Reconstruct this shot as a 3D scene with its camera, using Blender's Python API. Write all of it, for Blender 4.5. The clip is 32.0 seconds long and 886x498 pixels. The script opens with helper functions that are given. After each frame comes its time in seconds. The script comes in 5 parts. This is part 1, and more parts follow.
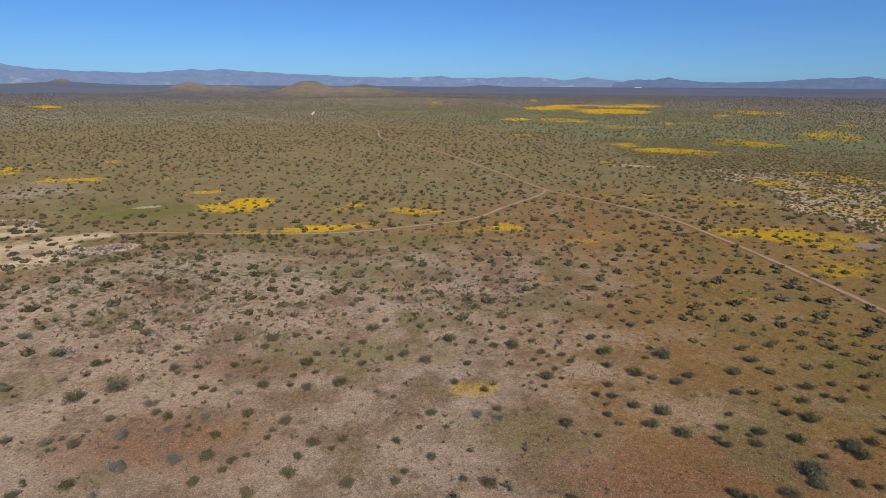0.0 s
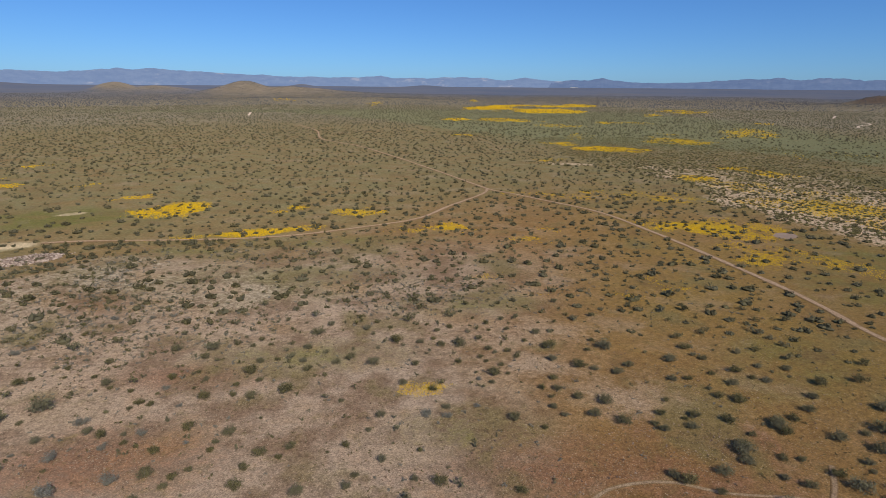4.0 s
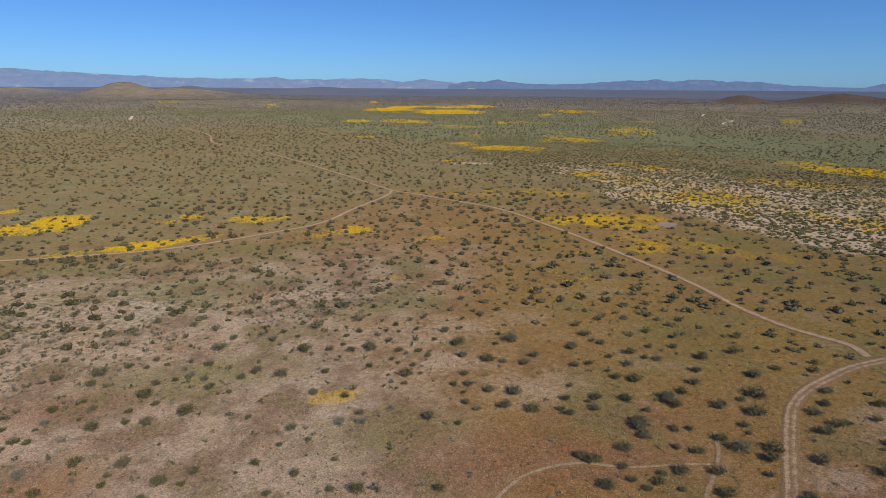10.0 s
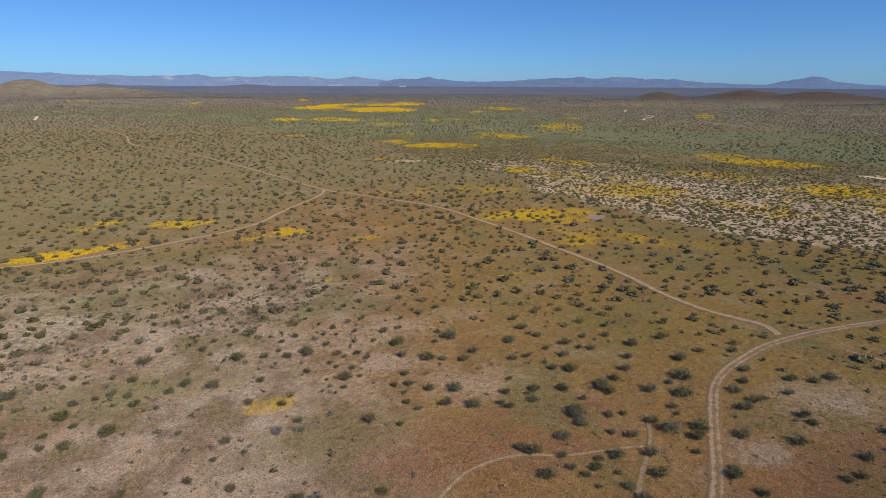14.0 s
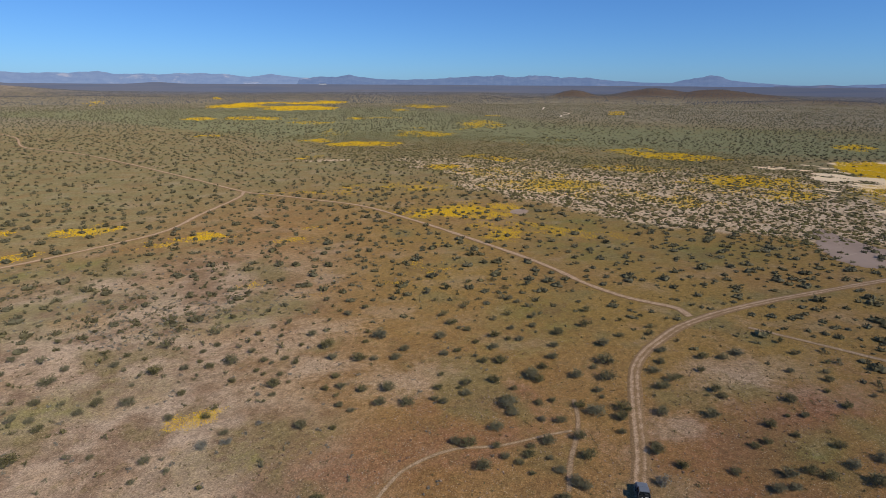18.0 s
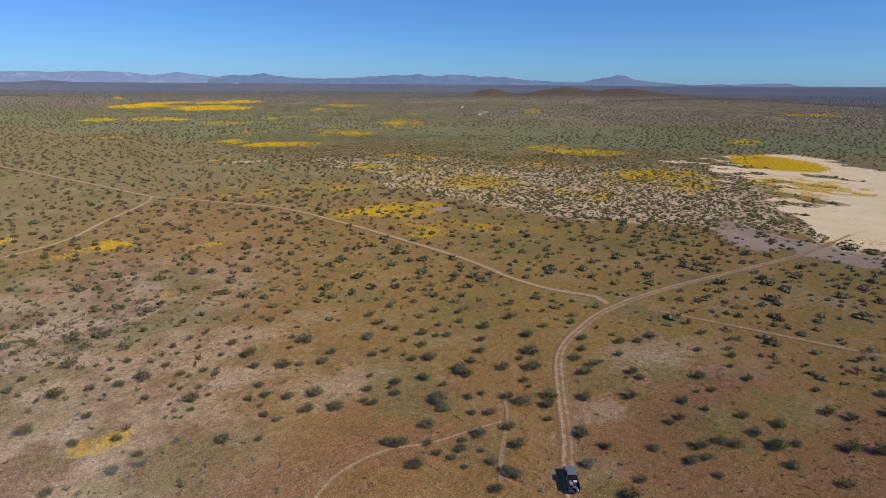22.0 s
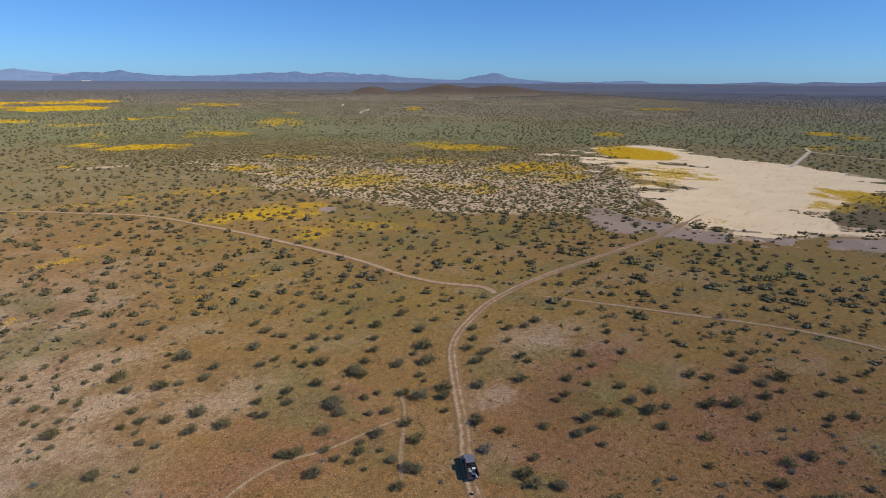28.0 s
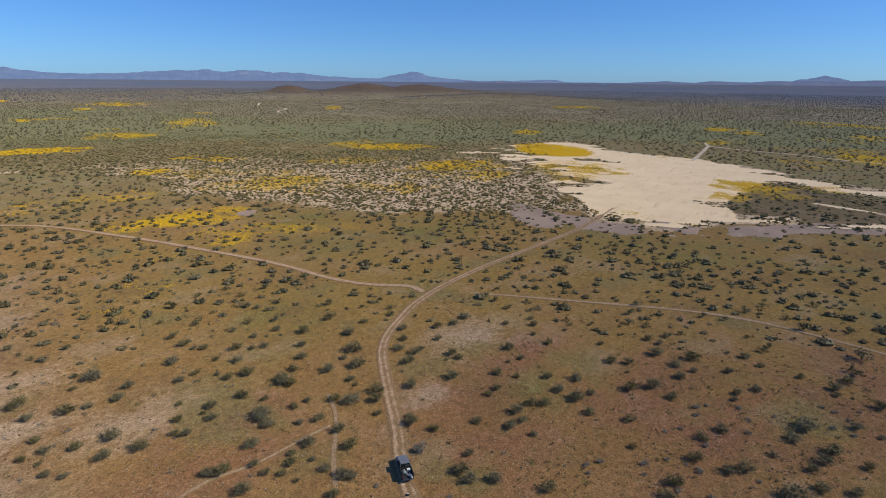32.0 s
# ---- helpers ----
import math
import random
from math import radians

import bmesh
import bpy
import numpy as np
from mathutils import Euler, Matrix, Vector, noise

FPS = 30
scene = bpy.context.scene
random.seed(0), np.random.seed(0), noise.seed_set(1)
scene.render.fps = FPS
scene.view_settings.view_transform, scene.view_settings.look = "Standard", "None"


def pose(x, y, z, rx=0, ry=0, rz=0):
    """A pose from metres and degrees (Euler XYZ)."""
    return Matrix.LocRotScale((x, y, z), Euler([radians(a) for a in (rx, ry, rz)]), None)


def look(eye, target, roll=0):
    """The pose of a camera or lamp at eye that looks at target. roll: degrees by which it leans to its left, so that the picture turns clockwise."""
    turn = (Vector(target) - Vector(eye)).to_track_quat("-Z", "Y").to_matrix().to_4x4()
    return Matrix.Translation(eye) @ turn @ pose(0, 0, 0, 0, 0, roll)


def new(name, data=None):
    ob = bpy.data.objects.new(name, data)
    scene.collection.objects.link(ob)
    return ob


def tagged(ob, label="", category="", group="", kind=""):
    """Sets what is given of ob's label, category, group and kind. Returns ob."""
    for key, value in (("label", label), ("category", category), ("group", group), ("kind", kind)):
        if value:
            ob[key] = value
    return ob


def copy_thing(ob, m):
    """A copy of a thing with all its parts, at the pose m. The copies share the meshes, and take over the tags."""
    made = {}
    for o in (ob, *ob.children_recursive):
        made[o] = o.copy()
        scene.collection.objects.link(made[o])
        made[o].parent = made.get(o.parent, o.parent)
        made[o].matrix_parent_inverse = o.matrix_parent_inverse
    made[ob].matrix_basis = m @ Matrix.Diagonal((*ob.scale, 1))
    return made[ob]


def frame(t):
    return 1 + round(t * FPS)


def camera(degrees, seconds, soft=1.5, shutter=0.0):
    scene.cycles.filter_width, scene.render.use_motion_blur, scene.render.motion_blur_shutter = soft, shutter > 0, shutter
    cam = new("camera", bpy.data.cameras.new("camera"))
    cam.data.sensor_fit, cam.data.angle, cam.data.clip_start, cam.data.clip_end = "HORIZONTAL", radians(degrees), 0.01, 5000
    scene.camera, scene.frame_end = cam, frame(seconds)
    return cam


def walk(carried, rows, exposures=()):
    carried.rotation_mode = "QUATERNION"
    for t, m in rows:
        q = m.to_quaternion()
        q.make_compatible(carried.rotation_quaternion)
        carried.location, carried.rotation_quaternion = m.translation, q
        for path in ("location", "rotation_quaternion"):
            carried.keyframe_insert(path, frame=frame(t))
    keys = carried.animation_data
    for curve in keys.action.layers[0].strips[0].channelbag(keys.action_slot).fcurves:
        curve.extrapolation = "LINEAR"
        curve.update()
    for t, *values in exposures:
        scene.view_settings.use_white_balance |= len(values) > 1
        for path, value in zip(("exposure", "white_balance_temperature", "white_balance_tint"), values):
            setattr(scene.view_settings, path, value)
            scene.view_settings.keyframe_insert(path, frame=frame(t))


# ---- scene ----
cam = camera(77.587, 32.0, soft=0.65)

# seconds, x, y, height, turn, tilt, lean
PATH = [
    (0, 0.00, 0.00, 60.00, 0.000, -16.631, 0.32),
    (0.5, -0.03, -0.01, 60.15, -0.590, -16.633, 0.34),
    (1, -0.08, -0.08, 60.22, -1.191, -16.630, 0.36),
    (1.5, -0.14, -0.19, 60.21, -1.830, -16.607, 0.38),
    (2, -0.11, -0.28, 60.16, -2.615, -16.609, 0.39),
    (2.5, -0.03, -0.31, 60.12, -3.450, -16.620, 0.40),
    (3, 0.02, -0.25, 60.13, -4.289, -16.620, 0.42),
    (3.5, 0.07, -0.20, 60.12, -5.136, -16.613, 0.43),
    (5.5, 0.18, -0.68, 59.76, -8.420, -16.453, 0.41),
    (6, 0.21, -0.70, 59.79, -9.274, -16.449, 0.42),
    (7, 0.25, -0.59, 59.93, -10.965, -16.423, 0.40),
    (8, 0.34, -0.49, 60.02, -12.590, -16.381, 0.36),
    (9, 0.42, -0.44, 60.05, -14.251, -16.372, 0.34),
    (10, 0.51, -0.25, 60.13, -15.939, -16.396, 0.35),
    (11, 0.60, -0.05, 60.18, -17.608, -16.419, 0.32),
    (12, 0.74, 0.12, 60.24, -19.261, -16.488, 0.32),
    (13, 0.83, 0.25, 60.22, -20.951, -16.541, 0.30),
    (13.5, 0.88, 0.29, 60.21, -21.850, -16.576, 0.28),
    (15.5, 1.09, 0.50, 60.11, -25.601, -16.685, 0.28),
    (16, 1.10, 0.55, 60.08, -26.583, -16.711, 0.28),
    (17, 1.12, 0.61, 60.06, -28.579, -16.746, 0.34),
    (18, 1.17, 0.61, 59.95, -30.586, -16.754, 0.34),
    (19, 1.19, 0.61, 59.83, -32.591, -16.743, 0.35),
    (20, 1.28, 0.74, 59.73, -34.636, -16.740, 0.40),
    (21, 1.37, 0.77, 59.64, -36.681, -16.735, 0.43),
    (22, 1.54, 0.86, 59.60, -38.672, -16.791, 0.44),
    (23, 1.85, 1.07, 59.58, -40.702, -16.853, 0.40),
    (24, 1.92, 1.08, 59.48, -42.676, -16.889, 0.38),
    (25, 1.97, 1.02, 59.43, -44.659, -16.920, 0.40),
    (25.5, 2.04, 1.01, 59.44, -45.631, -16.934, 0.40),
    (27.5, 2.27, 0.94, 59.35, -49.598, -16.927, 0.39),
    (28, 2.34, 0.87, 59.34, -50.561, -16.940, 0.39),
    (29, 2.42, 0.84, 59.31, -52.518, -16.942, 0.42),
    (30, 2.40, 0.88, 59.36, -54.547, -16.955, 0.47),
    (31, 2.53, 0.92, 59.40, -56.583, -16.977, 0.51),
    (32, 2.62, 1.05, 59.45, -58.544, -17.008, 0.51),
]


def aim(x, y, z, turn, tilt, lean):
    a, b = radians(turn), radians(tilt)
    return look((x, y, z), (x - math.sin(a) * math.cos(b), y + math.cos(a) * math.cos(b), z + math.sin(b)), lean)


walk(cam, [(t, aim(*row)) for t, *row in PATH], [(0, -0.14), (10, -0.07), (20, 0.02), (32, 0.15)])

# ---- light ----
SUN_TO = Vector((0.38, -0.92, 0.80)).normalized()
world = bpy.data.worlds.new("sky")
scene.world = world
world.use_nodes = True
wn = world.node_tree.nodes
sky = wn.new("ShaderNodeTexSky")
sky.sky_type = "NISHITA"
sky.sun_disc = False
sky.sun_elevation = math.asin(SUN_TO.z)
sky.sun_rotation = math.atan2(SUN_TO.x, SUN_TO.y)
sky.altitude = 1200
sky.air_density, sky.dust_density, sky.ozone_density = 0.9, 0.7, 5.0
wn["Background"].inputs["Strength"].default_value = 0.104
clear = wn.new("ShaderNodeMix")
clear.data_type, clear.blend_type = "RGBA", "MULTIPLY"
clear.inputs[0].default_value = 1.0
clear.inputs[7].default_value = (0.42, 0.65, 0.93, 1.0)
world.node_tree.links.new(sky.outputs[0], clear.inputs[6])
scatter_light = wn.new("ShaderNodeMix")
scatter_light.data_type, scatter_light.blend_type = "RGBA", "ADD"
scatter_light.inputs[0].default_value = 1.0
scatter_light.inputs[7].default_value = (0.10, 0.38, 0.95, 1.0)
world.node_tree.links.new(clear.outputs[2], scatter_light.inputs[6])
world.node_tree.links.new(scatter_light.outputs[2], wn["Background"].inputs["Color"])
sun_data = bpy.data.lights.new("sun", "SUN")
sun_data.energy, sun_data.angle, sun_data.color = 3.75, radians(0.53), (1.0, 0.915, 0.755)
sun = new("sun", sun_data)
sun.rotation_mode = "QUATERNION"
sun.rotation_quaternion = SUN_TO.to_track_quat("Z", "Y")


# ---- numbers over the plain ----
def lattice(ix, iy, seed):
    h = (ix.astype(np.int64) * 374761393 + iy.astype(np.int64) * 668265263 + seed * 974634777) & 0x7FFFFFFF
    h = ((h ^ (h >> 13)) * 1274126177) & 0x7FFFFFFF
    return ((h ^ (h >> 16)) & 0xFFFF) / 65535.0


def vnoise(x, y, size, seed=0):
    x, y = np.asarray(x, float) / size, np.asarray(y, float) / size
    ix, iy = np.floor(x), np.floor(y)
    fx, fy = x - ix, y - iy
    fx, fy = fx * fx * (3 - 2 * fx), fy * fy * (3 - 2 * fy)
    a, b = lattice(ix, iy, seed), lattice(ix + 1, iy, seed)
    c, d = lattice(ix, iy + 1, seed), lattice(ix + 1, iy + 1, seed)
    return (a * (1 - fx) + b * fx) * (1 - fy) + (c * (1 - fx) + d * fx) * fy


def fbm(x, y, size, octaves=4, seed=0):
    total, amp, norm = 0.0, 1.0, 0.0
    for k in range(octaves):
        total = total + amp * vnoise(x + 17.3 * k, y - 9.1 * k, size / 2**k, seed + k)
        norm += amp
        amp *= 0.5
    return total / norm


def step(lo, hi, v):
    u = np.clip((v - lo) / (hi - lo), 0, 1)
    return u * u * (3 - 2 * u)


def blob(x, y, cx, cy, rx, ry, turn=0.0):
    """A soft oval: 1 in its middle, 0.37 at its radii; turn in degrees from +x."""
    c, s = math.cos(radians(turn)), math.sin(radians(turn))
    u, v = (x - cx) * c + (y - cy) * s, -(x - cx) * s + (y - cy) * c
    return np.exp(-((u / rx) ** 2) - (v / ry) ** 2)


def blobs(x, y, rows):
    total = 0.0
    for row in rows:
        total = np.maximum(total, blob(x, y, *row))
    return total


def polar(az, far):
    a = radians(az)
    return far * math.sin(a), far * math.cos(a)


# ---- lie of the land ----
# azimuth to the right of +y, distance, height, length across, depth
HILLS = [
    (-13.4, 2875, 57, 165, 300), (-9.5, 2800, 34, 300, 250), (-23.8, 3100, 48, 100, 250), (-20.5, 3050, 30, 210, 250), (-33.7, 4450, 38, 70, 130), (-33.2, 4500, 18, 260, 250), (-5, 2200, 10, 375, 200), (4, 4600, 12, 110, 120), (-8, 4500, 20, 75, 120), (-43.5, 1560, 30, 160, 180),
    (43.5, 2190, 36, 90, 200), (51, 2375, 43, 170, 250), (56, 2310, 38, 240, 250), (64, 1880, 18, 325, 250), (47, 2060, 20, 300, 250),
]


def hill_rise(x, y):
    rise = np.zeros(np.shape(x))
    for az, far, up, across, deep in HILLS:
        cx, cy = polar(az, far)
        rise = np.maximum(rise, up * blob(x, y, cx, cy, across, deep, -az))
    return rise


def height(x, y):
    x, y = np.asarray(x, float), np.asarray(y, float)
    d = np.hypot(x, y)
    z = 0.9 * (fbm(x, y, 75, 3, 3) - 0.5) * step(25, 110, d)
    z = z + 6.0 * (fbm(x, y, 700, 3, 5) - 0.5) * step(600, 2200, d)
    z = z + 2.8 * blob(x, y, -110, 172, 50, 35, 20)
    z = z + 45.0 * step(1900, 4750, d)
    z = z + hill_rise(x, y) * (0.7 + 0.6 * fbm(x, y, 160, 4, 11))
    z = np.where(d > 4950, z - (d - 4950), z)
    return z


# tracks: centre lines and widths
MAIN_TRACK = [(47.5, 27.5), (55, 36.2), (61.8, 44.4), (68.4, 49.9), (73, 54.1), (78.6, 59.6), (85.2, 65.8), (93, 72.5), (101.1, 76.6), (111.3, 79.6), (121.3, 81.7), (137, 82.1), (156.1, 80.5), (175, 77.5), (197, 74), (221.6, 70), (243, 69.3), (256, 68.5), (272, 68)]
NORTH_TRACK = [(128, 84.5), (130, 90), (127.3, 96.2), (124, 104.2), (122.4, 118), (123.4, 135), (122.8, 152), (118.8, 185), (113.8, 217.5), (105, 256.2), (85, 288.8), (68.8, 312.5), (61.2, 323.8), (45, 373.8), (13.8, 463.8), (-27.5, 572.5), (-71.2, 646.2), (-91.2, 765), (-128.8, 868.8)]
WEST_TRACK = [(61.2, 326.2), (55, 308.8), (32.5, 277.5), (15, 251.2), (-6.2, 238.8), (-42.5, 223.8), (-77.5, 220), (-116.2, 220.6), (-133, 219)]
EAST_TRACK = [(135, 72.5), (141.2, 57.5), (147.5, 40), (155, 18.8), (157.5, 6.2), (157.5, -5), (155, -20), (150, -42.5), (145, -75)]
FOOT_TRACK = [(15, 55), (30, 66.2), (36.2, 68.8), (43.8, 68.8), (51.2, 65.6), (60, 63.8), (65, 62.5)]
SPUR_TRACK = [(72.5, 70), (68.8, 65), (65, 61.2), (58.8, 56.2), (53.8, 51.2)]
SHORE_TRACK = [(631, 72), (605, 65), (598, 59), (583, 27), (575, -4), (558, -36), (549, -68)]
HILL_TRACK = [(-285, 1245), (-272, 1180), (-262, 1125)]
RIDGE_TRACK = [(985, 1150), (950, 1110), (905, 1062)]
SLOPE_TRACK = [(856, 932), (830, 888), (770, 845), (735, 808)]
FAR_TRACK = [(478, 62), (496, 62), (536, 63), (572, 64), (604, 65)]


def smooth_line(points, gap):
    """A smooth line through the points, with its corners about gap metres apart."""
    p = np.array(points, float)
    p = np.vstack([2 * p[0] - p[1], p, 2 * p[-1] - p[-2]])
    out = []
    for a, b, c, d in zip(p[:-3], p[1:-2], p[2:-1], p[3:]):
        n = max(2, int(np.linalg.norm(c - b) / gap))
        u = (np.arange(n) / n)[:, None]
        out.append(0.5 * (2 * b + (c - a) * u + (2 * a - 5 * b + 4 * c - d) * u**2 + (3 * b - a - 3 * c + d) * u**3))
    return np.vstack(out + [p[-2:-1]])


def line_distance(x, y, line, reach):
    """Distance to a line, up to reach metres."""
    x, y = np.asarray(x, float), np.asarray(y, float)
    best = np.full(x.shape, reach, float)
    lo, hi = line.min(0) - reach, line.max(0) + reach
    near = (x > lo[0]) & (x < hi[0]) & (y > lo[1]) & (y < hi[1])
    if not near.any():
        return best
    px, py, found = x[near], y[near], best[near]
    for a, b in zip(line[:-1], line[1:]):
        some = (abs(px - a[0]) < reach + 30) & (abs(py - a[1]) < reach + 30)
        if not some.any():
            continue
        qx, qy, d = px[some], py[some], b - a
        u = np.clip(((qx - a[0]) * d[0] + (qy - a[1]) * d[1]) / max(d @ d, 1e-9), 0, 1)
        found[some] = np.minimum(found[some], np.hypot(qx - a[0] - u * d[0], qy - a[1] - u * d[1]))
    best[near] = found
    return best


TRACKS = [(MAIN_TRACK, 3.0), (NORTH_TRACK, 2.5), (WEST_TRACK, 2.5), (EAST_TRACK, 2.0), (FOOT_TRACK, 1.2), (SPUR_TRACK, 0.9), (FAR_TRACK, 6.0), (SHORE_TRACK, 3.0), (HILL_TRACK, 6.0), (RIDGE_TRACK, 6.0), (SLOPE_TRACK, 6.0)]
LINES = [smooth_line(p, 8.0) for p, w in TRACKS]


def off_track(x, y):
    best = np.full(np.shape(x), 12.0)
    for line in LINES:
        best = np.minimum(best, line_distance(x, y, line, 12.0))
    return best


def inlet_depth(x, y):
    """Above 0 on the dark tongue of land that reaches into the dry lake."""
    far, az = np.hypot(x, y), np.degrees(np.arctan2(x, y))
    outer = np.interp(az, [85, 86, 87.1, 88.9, 91, 93.2, 95.2, 97.7, 103], [310, 325, 361, 393, 413, 396, 391, 387, 380])
    inner = np.interp(az, [85, 86, 87.1, 88.9, 91, 93.2, 95.2, 97.7, 103], [318, 309, 283, 286, 292, 286, 292, 300, 310])
    d = np.minimum(outer - far, far - inner) / 16
    return np.clip(d, -3, 1.2) + 1.0 * (fbm(x, y, 26, 4, 25) - 0.5) - 1.6 * blob(x, y, 339, -27, 22, 3.5, 68)


def playa_depth(x, y):
    """Above 0 on the bare clay of the dry lake."""
    far, az = np.hypot(x, y), np.degrees(np.arctan2(x, y))
    corners = [63, 66.4, 68.1, 70.9, 72.7, 73.8, 76.5, 79.2, 81.7, 84.2, 86.6, 88.9, 91, 93.1, 95.1, 97.7, 103]
    outer = np.interp(az, corners, [470, 545, 569, 588, 572, 555, 502, 503, 498, 483, 464, 448, 431, 416, 409, 402, 398])
    inner = np.interp(az, corners, [500, 394, 354, 308, 281, 266, 259, 259, 260, 265, 271, 277, 284, 290, 296, 306, 318])
    d = np.clip(np.minimum((outer - far) / 30, (far - inner) / 22), -3, 1.0)
    d = np.clip(np.minimum(d, (az - 66.3) / 4.5), -3, 1)
    d = np.minimum(d, -inlet_depth(x, y)) - 0.5 * blob(x, y, 392, 118, 17, 7, -73)
    islands = step(0.53, 0.62, fbm(x * 0.8 + y * 0.3, (y - 0.4 * x) * 0.4, 17, 4, 31))
    d = d - 1.7 * islands * step(79, 71, az) * step(1.0, 0.5, np.abs(far - 400) / 170)
    ragged = step(78, 68, az) * step(340, 300, np.abs(far - 420) + 200)
    return d + 0.4 * (fbm(x, y, 30, 4, 21) - 0.5) + (1.5 + 5.0 * ragged) * (fbm(x * 0.8 + y * 0.3, (y - 0.4 * x) * 0.45, 10, 5, 27) - 0.5) * step(1.0, 0.35, d)


def flat_depth(x, y):
    """Above 0 on the grey-violet silt that skirts the dry lake."""
    far, az = np.hypot(x, y), np.degrees(np.arctan2(x, y))
    corners = [64.5, 65.8, 67.3, 69, 71.4, 74.2, 76.9, 79.6, 82.2, 84.7, 87, 91.4, 97.9, 103]
    outer = np.interp(az, corners, [270, 291, 280, 270, 256, 256, 256, 258, 261, 267, 272, 285, 310, 326])
    inner = np.interp(az, corners, [280, 250, 233, 230, 230, 227, 229, 231, 231, 237, 247, 261, 286, 301])
    d = np.clip(np.minimum(np.minimum(outer - far, far - inner) / 7, (az - 64.5) / 1.5), -3, 1) - 0.5
    d = np.maximum(d, 4.0 * blob(x, y, 167, 208, 9, 11, -42) - 3.0)
    return d + 4.0 * (fbm(x, y, 22, 5, 23) - 0.5)


# yellow flower patches: x, y, radii, turn, share of the ground that is covered
FLOWERS_WEST_A = [(-103, 281, 15.6, 14.7, 20, 1.0), (-136, 310, 10.6, 5.5, 24, 0.6), (-56, 231, 26, 6.2, 14, 1.0), (-46, 282, 4.2, 5.6, 9, 0.7), (-55, 271, 5.8, 3.3, 12, 0.5), (-15, 268, 10.1, 7.8, 3, 0.7), (8, 230, 6.8, 3.9, -2, 0.6), (27, 232, 7.9, 5.9, -7, 0.8), (58, 212, 8.9, 4.2, -15, 0.55), (70, 226, 4.5, 4.0, -17, 0.35), (99, 306, 10.1, 5.2, -18, 0.4), (-236, 349, 13.1, 7.9, 34, 0.7), (-252, 348, 6.2, 7.8, 36, 0.7), (-310, 390, 8.2, 16.2, 39, 0.7), (-306, 420, 7.5, 7.0, 36, 0.45)]
FLOWERS_WEST_B = [(-262, 442, 9.6, 11.1, 31, 0.6), (-180, 351, 6.5, 7.3, 27, 0.4), (-249, 382, 7.1, 5.7, 33, 0.4), (-76, 304, 3.9, 5.0, 14, 0.35), (-977, 1396, 35, 135, 35, 0.9), (8, 101, 4.8, 2.2, -5, 0.8), (34, 169, 3.4, 2.2, -11, 0.5), (44, 151, 3.1, 1.4, -16, 0.3), (73, 146, 4.5, 1.8, -26, 0.4), (-75, 82, 1.2, 1.2, 42, 0.4), (87, 158, 7.0, 4.9, -29, 0.3), (32, 168, 3.7, 2.3, -11, 0.4), (83, 151, 3.4, 3.9, -29, 0.3), (73, 145, 3.5, 1.9, -27, 0.35)]
FLOWERS_WEST = FLOWERS_WEST_A + FLOWERS_WEST_B
FLOWERS_MIDDLE_A = [(146, 223, 27, 13.6, -33, 0.82), (128, 227, 13.7, 7.1, -29, 0.6), (148, 182, 19.9, 9, -39, 0.4), (136, 176, 6.6, 8.1, -38, 0.6), (166, 161, 19.6, 6.7, -46, 0.35), (150, 297, 25, 10.9, -27, 0.5), (103, 298, 28, 5.5, -19, 0.35), (218, 533, 27, 18.4, -22, 1.0), (191, 590, 15.3, 16.5, -18, 0.8), (340, 621, 35, 73, -29, 0.6), (502, 739, 29, 91, -34, 0.35), (238, 667, 18.9, 53, -20, 0.25), (385, 940, 21, 35, -22, 0.5), (429, 923, 26, 32, -25, 0.3), (276, 375, 17.3, 16.6, -36, 0.72)]
FLOWERS_MIDDLE_B = [(266, 400, 10.9, 12, -34, 0.58), (212, 356, 11.2, 14.1, -31, 0.8), (236, 258, 34, 27, -42, 0.9), (251, 212, 21, 12.9, -50, 0.58), (418, 314, 30, 22, -53, 0.87), (419, 363, 20, 21, -49, 0.51), (331, 286, 32, 15.9, -49, 0.51), (344, 208, 21, 21, -59, 0.87), (318, 201, 27, 23, -58, 0.51), (259, 185, 14.9, 14.1, -54, 0.72), (330, 170, 14.7, 17.9, -63, 0.72), (365, 196, 17.2, 23, -62, 0.51), (654, 280, 16.1, 20, -67, 0.6), (248, 285, 19.6, 14.6, -41, 0.43), (226, 321, 16.3, 15.8, -35, 0.43)]
FLOWERS_MIDDLE_C = [(392, 470, 57, 43, -40, 0.22), (140, 455, 10.8, 10.2, -17, 0.58), (109, 178, 5.6, 3.1, -32, 0.43), (484, 718, 32, 74, -34, 0.32)]
FLOWERS_MIDDLE = FLOWERS_MIDDLE_A + FLOWERS_MIDDLE_B + FLOWERS_MIDDLE_C
FLOWERS_EAST_A = [(484, 177, 33, 44, -70, 1.5), (505, 204, 18.0, 17.6, -68, 0.6), (393, 120, 26, 23, -73, 0.75), (350, 120, 17.3, 12.6, -71, 0.45), (362, 140, 11.3, 16.4, -69, 0.4), (399, 148, 13.2, 17.3, -70, 0.3), (467, 144, 10.1, 10.5, -73, 0.3), (264, 61, 8.5, 4.2, -77, 0.25), (258, 30, 6.8, 2.8, -83, 0.3), (371, 14, 17.3, 20.0, -88, 0.75), (337, 20, 12.3, 14.1, -87, 0.6), (355, -1, 12.9, 13.1, -90, 0.5), (389, -24, 11.3, 8.3, -94, 0.5), (387, 18, 9.7, 8.8, -87, 0.7), (260, 72, 2.8, 4.7, -75, 0.4)]
